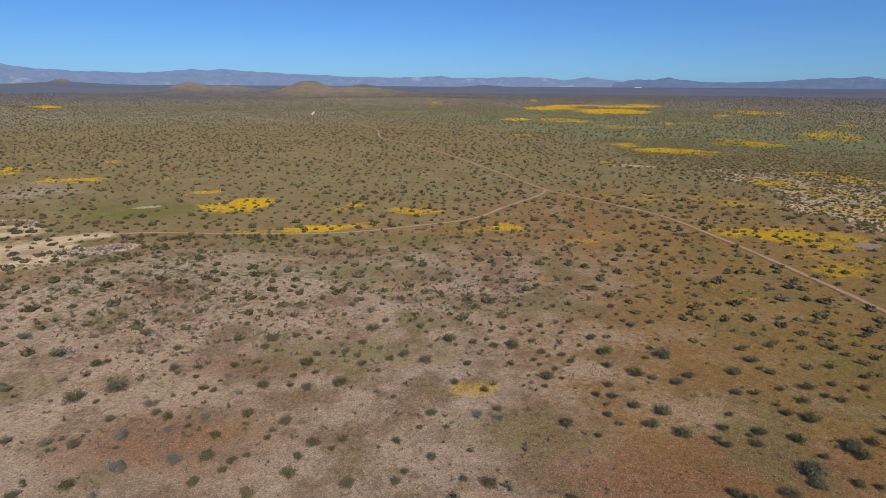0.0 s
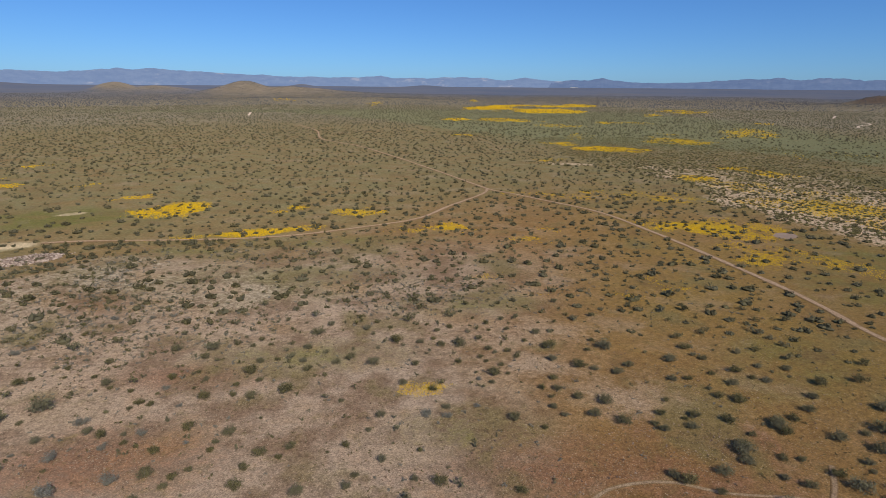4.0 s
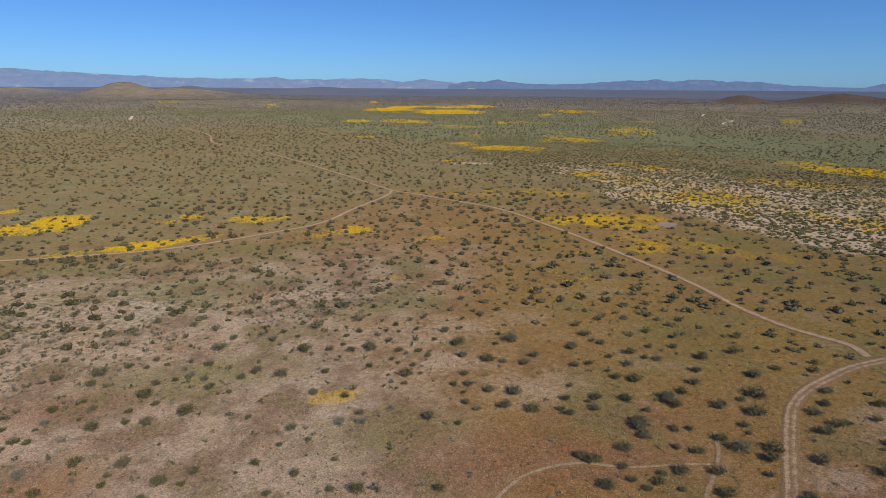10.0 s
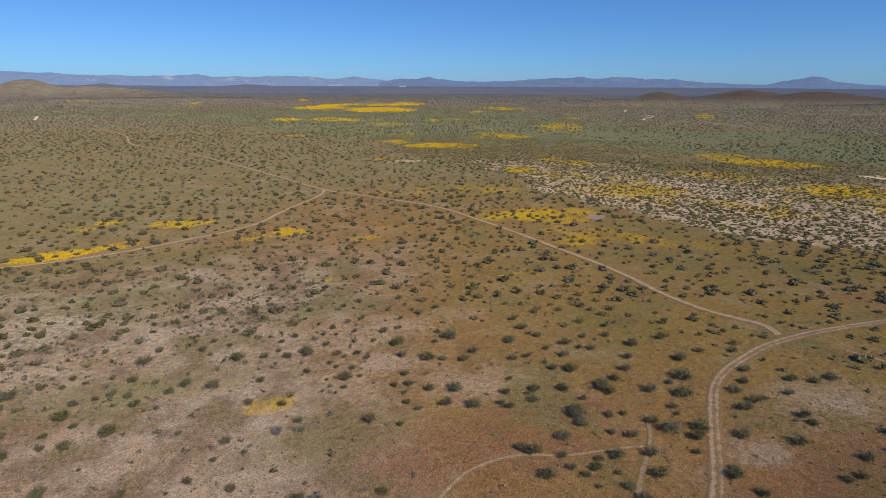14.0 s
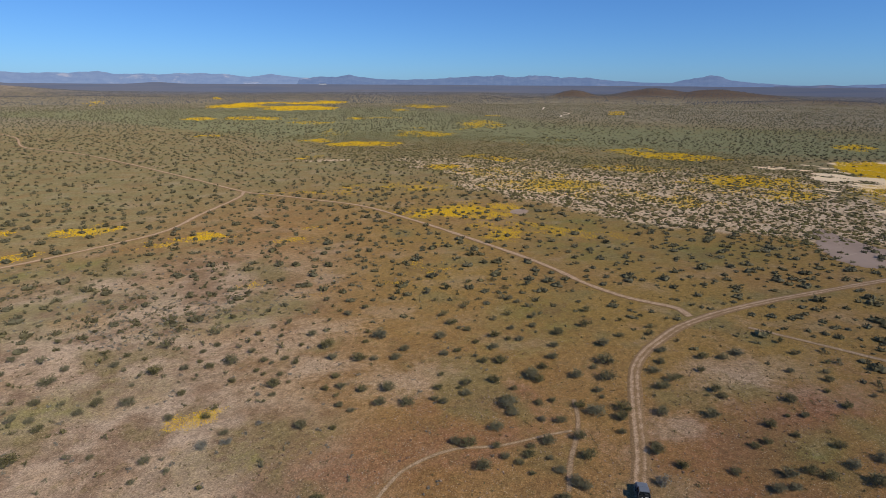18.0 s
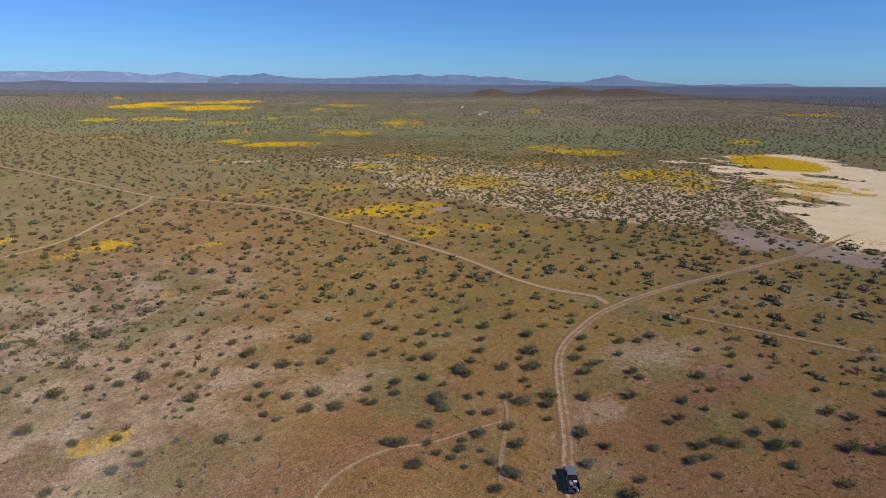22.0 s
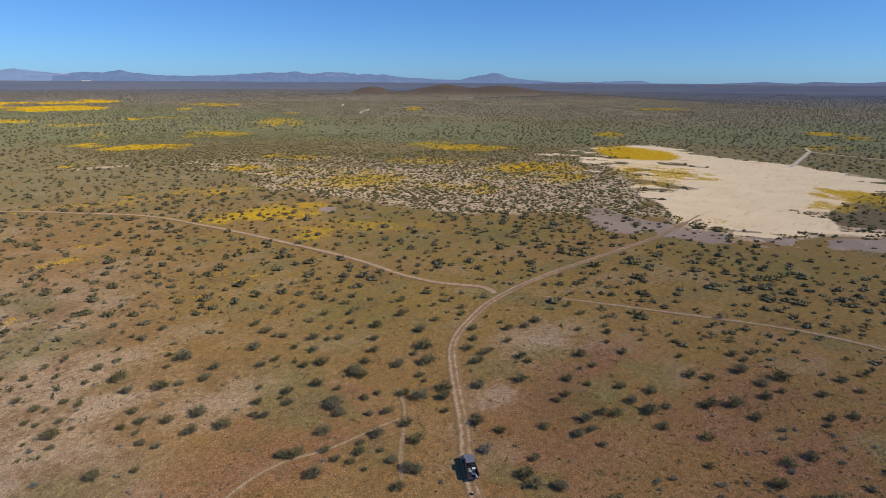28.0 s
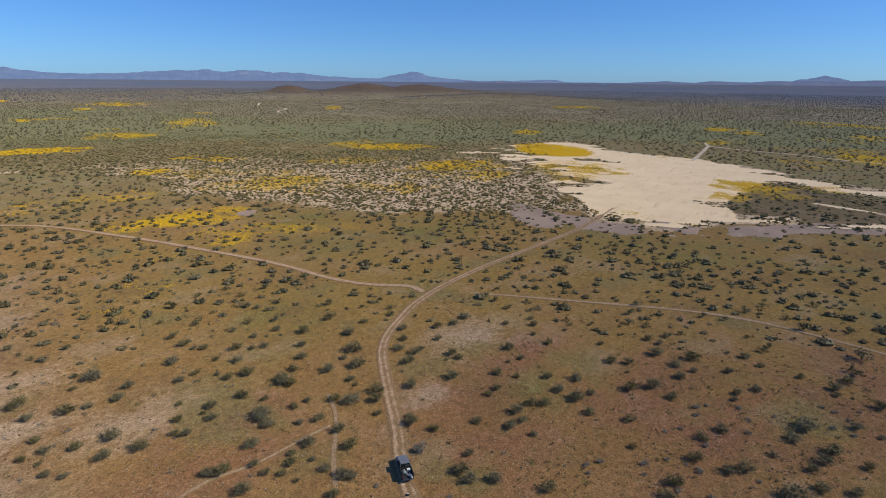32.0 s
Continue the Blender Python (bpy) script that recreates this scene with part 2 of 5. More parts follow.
FLOWERS_EAST_B = [(262, 59, 11.3, 5.8, -77, 0.22), (844, 79, 19.2, 31, -85, 0.7), (795, 44, 14.7, 36, -87, 0.7), (650, 59, 21, 32, -85, 0.4), (1325, 454, 69, 47, -71, 0.55), (640, -4, 16.5, 18.0, -90, 0.3), (1037, -31, 43, 61, -92, 0.4), (1021, -93, 32, 56, -95, 0.4), (809, -83, 21, 34, -96, 0.45), (577, -62, 15.0, 35, -96, 0.7), (627, -48, 32, 32, -94, 0.4), (518, -20, 16.1, 19.2, -92, 0.4), (632, 271, 23, 24, -67, 0.5), (938, 858, 15.7, 70, -48, 0.6), (493, 75, 31, 23, -81, 0.2)]
FLOWERS_EAST_C = [(745, -45, 46, 44, -93, 0.25)]
FLOWERS_EAST = FLOWERS_EAST_A + FLOWERS_EAST_B + FLOWERS_EAST_C
FLOWERS_FAR_A = [(294, 1560, 70, 140, -10, 1.0), (395, 1400, 95, 130, -16, 1.0), (600, 1730, 60, 110, -19, 0.7), (500, 1680, 60, 80, -17, 0.6), (420, 1720, 40, 70, -14, 0.5), (196, 1000, 73, 47, -11, 0.65), (132, 1033, 21, 40, -7, 0.7), (88, 695, 20, 17.1, -7, 0.5), (589, 1195, 22, 56, -26, 0.5), (740, 1342, 63, 69, -29, 0.4), (271, 864, 33, 36, -17, 0.35), (334, 2156, 17.9, 99, -9, 0.6), (716, 1285, 39, 55, -29, 0.4), (655, 908, 13.8, 35, -36, 0.5), (-28, 1852, 27, 120, 1, 0.3)]
FLOWERS_FAR_B = [(-355, 2045, 38, 70, 10, 0.3)]
FLOWERS_FAR = FLOWERS_FAR_A + FLOWERS_FAR_B
FLOWERS = FLOWERS_WEST + FLOWERS_MIDDLE + FLOWERS_EAST + FLOWERS_FAR


def bloom(x, y):
    total = np.zeros(np.shape(x))
    for cx, cy, rx, ry, turn, share in FLOWERS:
        total = np.maximum(total, share * blob(x, y, cx, cy, rx, ry, turn))
    return total


# soils: x, y, radii, turn
PALE = [(-75, 105, 32.5, 25, 20), (-31.2, 135, 37.5, 12, 0), (25, 125, 27.5, 9, 0), (47.5, 95, 15, 8.8, -20), (110, 58.8, 15, 10, 0), (82.5, 53.8, 7.5, 5, 0), (-104, 138, 26, 12, 0), (-74, 129, 22, 9, 10), (0, 160, 25, 6, 0), (-152, 190, 12, 12, 0), (30, 108, 20, 5, -20)]
RED = [(82, 42, 30, 22, 35), (110, 45, 26, 12, 0), (105, 8, 40, 34, 0), (35, 73, 34, 12, -10), (56, 78, 18, 8, -20), (131, -25, 38, 30, 0), (-50, 83, 24, 12, 0), (-88, 153, 30, 13, 0), (-115, 163, 18, 8, 0), (-45, 110, 22, 8, 0)]
GREEN = [(-150, 262, 42, 27, 0), (525, 525, 237.5, 100, -30), (650, 237.5, 137.5, 75, -30), (287.5, 750, 225, 100, 0), (760, 420, 160, 70, -30)]
FAINT_GREEN = [(-119, 176, 16, 4, 0), (-40, 165, 70, 22, 0), (-20, 118, 40, 12, 0), (-78, 200, 40, 10, 0), (20, 145, 30, 14, 0), (15, 85, 22, 10, 0), (150, 147.5, 42.5, 32.5, 0), (187.5, 118.8, 42.5, 30, 0), (93.8, 37.5, 20, 7.5, 0), (-25, 175, 50, 12.5, 0), (87.5, 102.5, 32.5, 20, 30), (212.5, 32.5, 32.5, 50, 0), (175, 175, 40, 30, -40), (-30, 215, 90, 14, 0)]
SAND = [(-154, 191, 13, 21, 39), (-149, 210, 17, 9, 35), (-146, 196, 10, 6.7, 37), (-138, 176, 10, 9, 38), (-185, 222, 18, 10, 0), (-149, 271, 6.4, 2.8, 29)]
RISE = [(-108, 148, 32, 26, 36), (-85, 174, 27, 25, 26), (-50, 160, 30, 20, 10), (-234, 310, 24, 42, 37)]
# thickets on dark soil by the dry lake
THICKET = [(391, -17, 14, 20, -93), (373, -37, 16, 22, -96), (341, -38, 14, 9, -96), (270, 112, 18, 24, -68), (300, 140, 22, 24, -60)]
WHITE = [(275, 262, 70, 46, -45), (150, 430, 50, 14, -20), (199, 371, 22, 33, -28), (192, 285, 16, 31, -34), (195, 240, 13, 23, -39), (285, 135, 36, 34, 0), (266, 89, 24, 13, -70)]


def white_soil(x, y):
    """1 on the salty flat to the west of the dry lake, 0 on the plain."""
    far, az = np.hypot(x, y), np.degrees(np.arctan2(x, y))
    corners = [17, 19, 24.3, 29.2, 33.3, 37.6, 42.2, 45.7, 50.7, 57.6, 63.5, 66.9, 70, 72]
    inner = np.interp(az, corners, [530, 500, 442, 396, 327, 293, 271, 258, 243, 242, 245, 241, 265, 330])
    outer = np.interp(az, corners, [520, 543, 553, 545, 534, 526, 521, 519, 539, 527, 530, 521, 420, 300])
    d = np.minimum((far - inner) / 26, (outer - far) / 110) + 0.9 * (fbm(x, y, 36, 4, 49) - 0.5)
    return np.maximum(0.8 * step(-0.1, 0.9, d), blobs(x, y, WHITE))


def dense_belt(x, y):
    """1 on the belt of crowded shrubs behind the white soil."""
    far, az = np.hypot(x, y), np.degrees(np.arctan2(x, y))
    inner = np.interp(az, [13, 17, 24, 29, 33, 42, 50, 66, 70], [700, 540, 450, 400, 335, 275, 250, 250, 300])
    outer = np.interp(az, [13, 17, 24, 33, 42, 50, 60, 70], [640, 700, 740, 720, 660, 610, 560, 460])
    return step(-0.4, 0.6, np.minimum((far - inner) / 30, (outer - far) / 60) + 1.2 * (fbm(x, y, 60, 3, 48) - 0.5)) * step(72, 68, az)


def salt_bush(x, y):
    """1 where low shrubs crowd on the white soil and behind it, 0 on the open plain."""
    crowd = np.maximum(np.maximum(white_soil(x, y), 0.85 * dense_belt(x, y)), 0.9 * blobs(x, y, THICKET))
    return step(0.3, 0.6, crowd + 0.45 * (fbm(x, y, 30, 3, 47) - 0.5))


def scrub(x, y):
    """Share of the planting places that hold a shrub."""
    rate = 0.84 - 0.5 * step(0.55, 0.75, fbm(x, y, 60, 3, 41))
    rate = rate * (1 - 0.5 * step(0.3, 0.8, blobs(x, y, GREEN[:2])))
    rate = rate * (1 - step(0.3, 0.5, blob(x, y, 483, 177, 26, 36, -70)))
    rate = np.where(playa_depth(x, y) > -0.06, 0.0, rate)
    rate = np.where(flat_depth(x, y) > 0.05, rate * 0.6, rate)
    return np.where(off_track(x, y) < 2.2, 0.0, rate)


# ---- materials ----
def shader(name, rough=0.9, spec=0.2):
    mat = bpy.data.materials.new(name)
    mat.use_nodes = True
    tree = mat.node_tree
    bsdf = tree.nodes["Principled BSDF"]
    bsdf.inputs["Roughness"].default_value = rough
    bsdf.inputs["Specular IOR Level"].default_value = spec
    bsdf.inputs["Diffuse Roughness"].default_value = 0.6 if rough > 0.85 else 0.0
    return mat, tree, bsdf


def node(tree, kind, **inputs):
    n = tree.nodes.new(kind)
    for key, value in inputs.items():
        n.inputs[key.replace("_", " ")].default_value = value
    return n


def wire(tree, a, b):
    tree.links.new(a, b)


def spot(tree, vector, scale, detail=4.0, rough=0.6):
    n = node(tree, "ShaderNodeTexNoise", Scale=scale, Detail=detail, Roughness=rough)
    wire(tree, vector, n.inputs["Vector"])
    return n.outputs["Fac"]


def ramp(tree, fac, lo, hi, out_lo=0.0, out_hi=1.0):
    n = node(tree, "ShaderNodeMapRange")
    n.clamp = True
    n.interpolation_type = "SMOOTHSTEP"
    for key, value in (("From Min", lo), ("From Max", hi), ("To Min", out_lo), ("To Max", out_hi)):
        n.inputs[key].default_value = value
    wire(tree, fac, n.inputs["Value"])
    return n.outputs["Result"]


def sums(tree, op, a, b):
    n = tree.nodes.new("ShaderNodeMath")
    n.operation = op
    for slot, value in ((0, a), (1, b)):
        if isinstance(value, (int, float)):
            n.inputs[slot].default_value = value
        else:
            wire(tree, value, n.inputs[slot])
    return n.outputs[0]


def blend(tree, fac, a, b, how="MIX"):
    n = tree.nodes.new("ShaderNodeMix")
    n.data_type, n.blend_type = "RGBA", how
    for slot, value in (("Factor", fac), ("A", a), ("B", b)):
        sock = [s for s in n.inputs if s.name == slot and (s.type == "RGBA" or slot == "Factor" and s.type == "VALUE")][0]
        if isinstance(value, (int, float)):
            sock.default_value = value
        elif isinstance(value, tuple):
            sock.default_value = (*value, 1.0)
        else:
            wire(tree, value, sock)
    return [s for s in n.outputs if s.type == "RGBA"][0]


def layer(tree, name):
    n = tree.nodes.new("ShaderNodeAttribute")
    n.attribute_name = name
    return n.outputs["Fac"]


def place(tree):
    return tree.nodes.new("ShaderNodeTexCoord").outputs["Object"]


def relief(tree, bsdf, fac, strength, distance):
    n = node(tree, "ShaderNodeBump", Strength=strength, Distance=distance)
    wire(tree, fac, n.inputs["Height"])
    wire(tree, n.outputs["Normal"], bsdf.inputs["Normal"])


def plain_mat(name, colour, rough=0.6, metal=0.0, vary=0.15, scale=3.0, spec=0.4):
    mat, tree, bsdf = shader(name, rough, spec)
    p = place(tree)
    dark = tuple(c * (1 - vary) for c in colour)
    light = tuple(min(1, c * (1 + vary)) for c in colour)
    col = blend(tree, ramp(tree, spot(tree, p, scale), 0.35, 0.65), dark, light)
    wire(tree, col, bsdf.inputs["Base Color"])
    bsdf.inputs["Metallic"].default_value = metal
    return mat


def soil_mat():
    mat, tree, bsdf = shader("desert_soil", 0.95, 0.12)
    p = place(tree)
    broad, mid, fine, grit = spot(tree, p, 0.016, 5), spot(tree, p, 0.085, 5, 0.58), spot(tree, p, 0.75, 5, 0.72), spot(tree, p, 3.6, 3, 0.75)
    wobble = sums(tree, "MULTIPLY", sums(tree, "SUBTRACT", mid, 0.5), 2.4)
    wobble = sums(tree, "ADD", wobble, sums(tree, "MULTIPLY", sums(tree, "SUBTRACT", fine, 0.5), 1.3))

    def mask(name, lo, hi, most=1.0):
        return ramp(tree, sums(tree, "ADD", layer(tree, name), wobble), lo, hi, 0.0, most)

    streak = node(tree, "ShaderNodeMapping", Scale=(0.8, 1.0, 1.0))
    streak.inputs["Rotation"].default_value = (0, 0, radians(25))
    wire(tree, p, streak.inputs["Vector"])
    wash = spot(tree, streak.outputs["Vector"], 0.05, 5, 0.6)
    east = blend(tree, ramp(tree, mid, 0.35, 0.68), (0.236, 0.126, 0.055), (0.286, 0.167, 0.075))
    west = blend(tree, ramp(tree, mid, 0.38, 0.62), (0.218, 0.140, 0.102), (0.362, 0.264, 0.214))
    col = blend(tree, layer(tree, "west"), east, west)
    col = blend(tree, sums(tree, "MULTIPLY", layer(tree, "ochre"), ramp(tree, broad, 0.36, 0.60, 0.4, 1.0)), col, (0.246, 0.152, 0.050))
    col = blend(tree, sums(tree, "MULTIPLY", layer(tree, "plain"), ramp(tree, mid, 0.3, 0.7, 0.45, 1.0)), col, (0.204, 0.174, 0.090))
    def share(name, lo, hi):
        return ramp(tree, sums(tree, "MULTIPLY", layer(tree, name), sums(tree, "ADD", wobble, 1.0)), lo, hi)

    col = blend(tree, mask("red", 0.3, 1.3, 0.9), col, (0.218, 0.100, 0.060))
    col = blend(tree, share("green", 0.25, 1.0), col, (0.152, 0.138, 0.042))
    col = blend(tree, sums(tree, "MULTIPLY", layer(tree, "beyond"), ramp(tree, broad, 0.35, 0.6, 0.6, 1.0)), col, blend(tree, ramp(tree, mid, 0.4, 0.6), (0.205, 0.168, 0.124), (0.278, 0.232, 0.178)))
    col = blend(tree, share("rise", 0.15, 1.0), col, blend(tree, ramp(tree, fine, 0.35, 0.65), (0.258, 0.188, 0.142), (0.395, 0.322, 0.260)))
    col = blend(tree, share("sand", 0.2, 0.6), col, (0.56, 0.425, 0.295))
    col = blend(tree, ramp(tree, layer(tree, "inlet"), 0.0, 0.6), col, (0.155, 0.110, 0.064))
    col = blend(tree, mask("pale", 0.15, 1.35, 0.75), col, (0.388, 0.276, 0.214))
    # washed-out pale sheets and darker stony sheets
    col = blend(tree, sums(tree, "MULTIPLY", ramp(tree, wash, 0.53, 0.66, 0, 0.8), sums(tree, "ADD", sums(tree, "MULTIPLY", layer(tree, "west"), 0.65), 0.35)), col, (0.362, 0.262, 0.202))
    col = blend(tree, ramp(tree, wash, 0.46, 0.32, 0, 0.45), col, (0.150, 0.090, 0.050))
    # rusty and olive patches of ground
    patch = spot(tree, p, 0.042, 4, 0.55)
    col = blend(tree, ramp(tree, patch, 0.53, 0.66, 0, 0.4), col, (0.252, 0.142, 0.065))
    col = blend(tree, ramp(tree, patch, 0.46, 0.34, 0, 0.6), col, (0.180, 0.146, 0.068))
    # thin grass
    col = blend(tree, ramp(tree, spot(tree, p, 0.22, 6, 0.75), 0.52, 0.72, 0, 0.55), col, (0.165, 0.128, 0.050))
    col = blend(tree, share("greygreen", 0.3, 1.0), col, (0.190, 0.180, 0.095))
    col = blend(tree, share("white", 0.4, 0.9), col, (0.52, 0.376, 0.278))
    col = blend(tree, sums(tree, "MULTIPLY", share("bloom", 0.35, 1.2), 0.8), col, (0.36, 0.235, 0.016))
    # gravel: mottling, dark stones, pale stones
    col = blend(tree, 1.0, col, ramp(tree, fine, 0.3, 0.7, 0.76, 1.24), "MULTIPLY")
    col = blend(tree, 1.0, col, ramp(tree, grit, 0.3, 0.7, 0.78, 1.22), "MULTIPLY")
    stony = ramp(tree, spot(tree, p, 0.13, 4), 0.40, 0.62, 0.4, 1.0)
    v = node(tree, "ShaderNodeTexVoronoi", Scale=1.9)
    wire(tree, p, v.inputs["Vector"])
    lumps = ramp(tree, v.outputs["Distance"], 0.18, 0.32, 1.0, 0.0)
    tint = tree.nodes.new("ShaderNodeSeparateColor")
    wire(tree, v.outputs["Color"], tint.inputs[0])
    dark = sums(tree, "MULTIPLY", sums(tree, "MULTIPLY", lumps, ramp(tree, tint.outputs[0], 0.46, 0.52)), stony)
    lite = sums(tree, "MULTIPLY", sums(tree, "MULTIPLY", lumps, ramp(tree, tint.outputs[1], 0.66, 0.72)), stony)
    col = blend(tree, sums(tree, "MULTIPLY", dark, 0.45), col, (0.082, 0.052, 0.030))
    col = blend(tree, sums(tree, "MULTIPLY", lite, 0.42), col, (0.46, 0.36, 0.27))
    # fine gravel and pale chips of rock
    v3 = node(tree, "ShaderNodeTexVoronoi", Scale=4.6)
    wire(tree, p, v3.inputs["Vector"])
    chip = tree.nodes.new("ShaderNodeSeparateColor")
    wire(tree, v3.outputs["Color"], chip.inputs[0])
    near = layer(tree, "near")
    col = blend(tree, near, col, blend(tree, 1.0, col, ramp(tree, chip.outputs[0], 0.0, 1.0, 0.80, 1.20), "MULTIPLY"))
    flecks = sums(tree, "MULTIPLY", ramp(tree, v3.outputs["Distance"], 0.28, 0.42, 1.0, 0.0), ramp(tree, chip.outputs[1], 0.90, 0.93))
    flecks = sums(tree, "MULTIPLY", sums(tree, "MULTIPLY", flecks, stony), near)
    col = blend(tree, sums(tree, "MULTIPLY", flecks, 0.7), col, (0.56, 0.46, 0.37))
    # distant scrub, past the built shrubs
    far = layer(tree, "far")
    v2 = node(tree, "ShaderNodeTexVoronoi", Scale=0.05)
    wire(tree, p, v2.inputs["Vector"])
    dots = sums(tree, "MULTIPLY", far, ramp(tree, v2.outputs["Distance"], 0.22, 0.5, 0.9, 0.25))
    specks = blend(tree, ramp(tree, spot(tree, p, 0.02, 8, 0.85), 0.40, 0.62), (0.105, 0.080, 0.060), (0.270, 0.205, 0.150))
    col = blend(tree, sums(tree, "MULTIPLY", far, 0.75), col, specks)
    col = blend(tree, sums(tree, "MULTIPLY", dots, 0.3), col, (0.080, 0.072, 0.052))
    col = blend(tree, sums(tree, "MULTIPLY", layer(tree, "sandhill"), ramp(tree, spot(tree, p, 0.03, 6, 0.8), 0.35, 0.6, 0.2, 0.6)), col, (0.34, 0.258, 0.200))
    col = blend(tree, layer(tree, "darkhill"), col, (0.115, 0.070, 0.054))
    # air haze over the far valley floor, painted into the soil colour
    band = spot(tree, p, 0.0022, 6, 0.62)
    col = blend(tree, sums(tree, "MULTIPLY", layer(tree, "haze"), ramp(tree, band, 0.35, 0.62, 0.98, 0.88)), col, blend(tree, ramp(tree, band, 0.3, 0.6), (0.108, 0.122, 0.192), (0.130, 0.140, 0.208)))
    col = blend(tree, 1.0, col, (0.99, 1.0, 0.87), "MULTIPLY")
    wire(tree, col, bsdf.inputs["Base Color"])
    lump = sums(tree, "ADD", sums(tree, "MULTIPLY", fine, 0.6), sums(tree, "MULTIPLY", grit, 0.4))
    relief(tree, bsdf, lump, 0.7, 0.35)
    return mat


def track_mat(name, rut_dark, rut_light, verge):
    mat, tree, bsdf = shader(name, 0.95, 0.1)
    p = place(tree)
    fine, grit = spot(tree, p, 0.8, 5, 0.7), spot(tree, p, 4.0, 3, 0.7)
    col = blend(tree, ramp(tree, fine, 0.3, 0.7), rut_dark, rut_light)
    rut = sums(tree, "ADD", layer(tree, "rut"), sums(tree, "MULTIPLY", sums(tree, "SUBTRACT", fine, 0.5), 1.3))
    rut = sums(tree, "ADD", rut, sums(tree, "MULTIPLY", sums(tree, "SUBTRACT", spot(tree, p, 0.12, 4), 0.5), 0.9))
    col = blend(tree, ramp(tree, rut, 0.2, 0.85), verge, col)
    col = blend(tree, 1.0, col, ramp(tree, grit, 0.32, 0.68, 0.65, 1.35), "MULTIPLY")
    wire(tree, col, bsdf.inputs["Base Color"])
    relief(tree, bsdf, fine, 0.5, 0.2)
    return mat


def clay_mat(name, light, dark, stain):
    mat, tree, bsdf = shader(name, 0.9, 0.2)
    p = place(tree)
    col = blend(tree, ramp(tree, spot(tree, p, 0.05, 6, 0.7), 0.35, 0.7), dark, light)
    n = node(tree, "ShaderNodeMapping", Scale=(0.35, 1.6, 1.0))
    n.inputs["Rotation"].default_value = (0, 0, radians(-60))
    wire(tree, p, n.inputs["Vector"])
    col = blend(tree, ramp(tree, spot(tree, n.outputs["Vector"], 0.16, 6, 0.75), 0.53, 0.70, 0, 0.75), col, stain)
    wire(tree, col, bsdf.inputs["Base Color"])
    relief(tree, bsdf, spot(tree, p, 1.2, 5, 0.7), 0.2, 0.1)
    return mat


def leaf_mat(name, dark, light, third):
    """Foliage whose colour goes from leaf to leaf and from plant to plant."""
    mat, tree, bsdf = shader(name, 0.75, 0.2)
    geo = tree.nodes.new("ShaderNodeNewGeometry")
    info = tree.nodes.new("ShaderNodeObjectInfo")
    col = blend(tree, geo.outputs["Random Per Island"], dark, light)
    tone = sums(tree, "FRACT", sums(tree, "ADD", sums(tree, "MULTIPLY", info.outputs["Random"], 7.31), layer(tree, "tone")), 0.0)
    col = blend(tree, sums(tree, "MULTIPLY", tone, 0.85), col, third)
    wire(tree, col, bsdf.inputs["Base Color"])
    return mat


def petal_mat():
    mat, tree, bsdf = shader("yellow_petals", 0.7, 0.2)
    geo = tree.nodes.new("ShaderNodeNewGeometry")
    col = blend(tree, geo.outputs["Random Per Island"], (0.50, 0.29, 0.004), (0.72, 0.455, 0.006))
    wire(tree, col, bsdf.inputs["Base Color"])
    return mat


def hazed_mountain_mat(name, low, high, bare):
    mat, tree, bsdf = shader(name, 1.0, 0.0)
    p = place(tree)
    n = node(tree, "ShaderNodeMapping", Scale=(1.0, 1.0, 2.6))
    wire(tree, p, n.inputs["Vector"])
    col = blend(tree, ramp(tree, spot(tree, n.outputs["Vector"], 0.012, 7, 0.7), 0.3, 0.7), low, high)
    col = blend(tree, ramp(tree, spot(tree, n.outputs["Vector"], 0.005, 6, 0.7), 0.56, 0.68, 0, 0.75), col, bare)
    # dimmed base colour plus self-glow imitate air haze over the slopes
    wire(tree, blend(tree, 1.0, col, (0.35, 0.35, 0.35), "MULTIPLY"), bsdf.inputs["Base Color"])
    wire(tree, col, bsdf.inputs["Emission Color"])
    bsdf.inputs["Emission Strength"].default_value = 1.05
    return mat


SOIL = soil_mat()
TRACK = track_mat("packed_track_dirt", (0.33, 0.218, 0.130), (0.45, 0.310, 0.198), (0.235, 0.146, 0.074))
PATHDIRT = track_mat("trodden_path_dirt", (0.29, 0.195, 0.115), (0.38, 0.27, 0.17), (0.230, 0.148, 0.072))
WORNDIRT = track_mat("faintly_worn_dirt", (0.270, 0.180, 0.105), (0.32, 0.220, 0.135), (0.218, 0.132, 0.064))
PALEDIRT = track_mat("white_clay_dirt", (0.56, 0.44, 0.32), (0.68, 0.54, 0.40), (0.50, 0.39, 0.28))
CLAY = clay_mat("pale_playa_clay", (0.84, 0.635, 0.39), (0.77, 0.57, 0.34), (0.56, 0.40, 0.225))
SILT = clay_mat("grey_violet_silt", (0.35, 0.250, 0.186), (0.29, 0.205, 0.150), (0.44, 0.32, 0.23))
CREOSOTE = leaf_mat("olive_creosote_leaf", (0.040, 0.035, 0.014), (0.245, 0.205, 0.082), (0.185, 0.165, 0.10))
FARLEAF = leaf_mat("dark_scrub_leaf", (0.046, 0.039, 0.017), (0.160, 0.134, 0.062), (0.135, 0.118, 0.068))
# leaf colour greyed to paint in the haze over the farthest scrub
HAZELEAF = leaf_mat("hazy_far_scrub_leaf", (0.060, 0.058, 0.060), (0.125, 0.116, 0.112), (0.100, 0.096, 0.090))
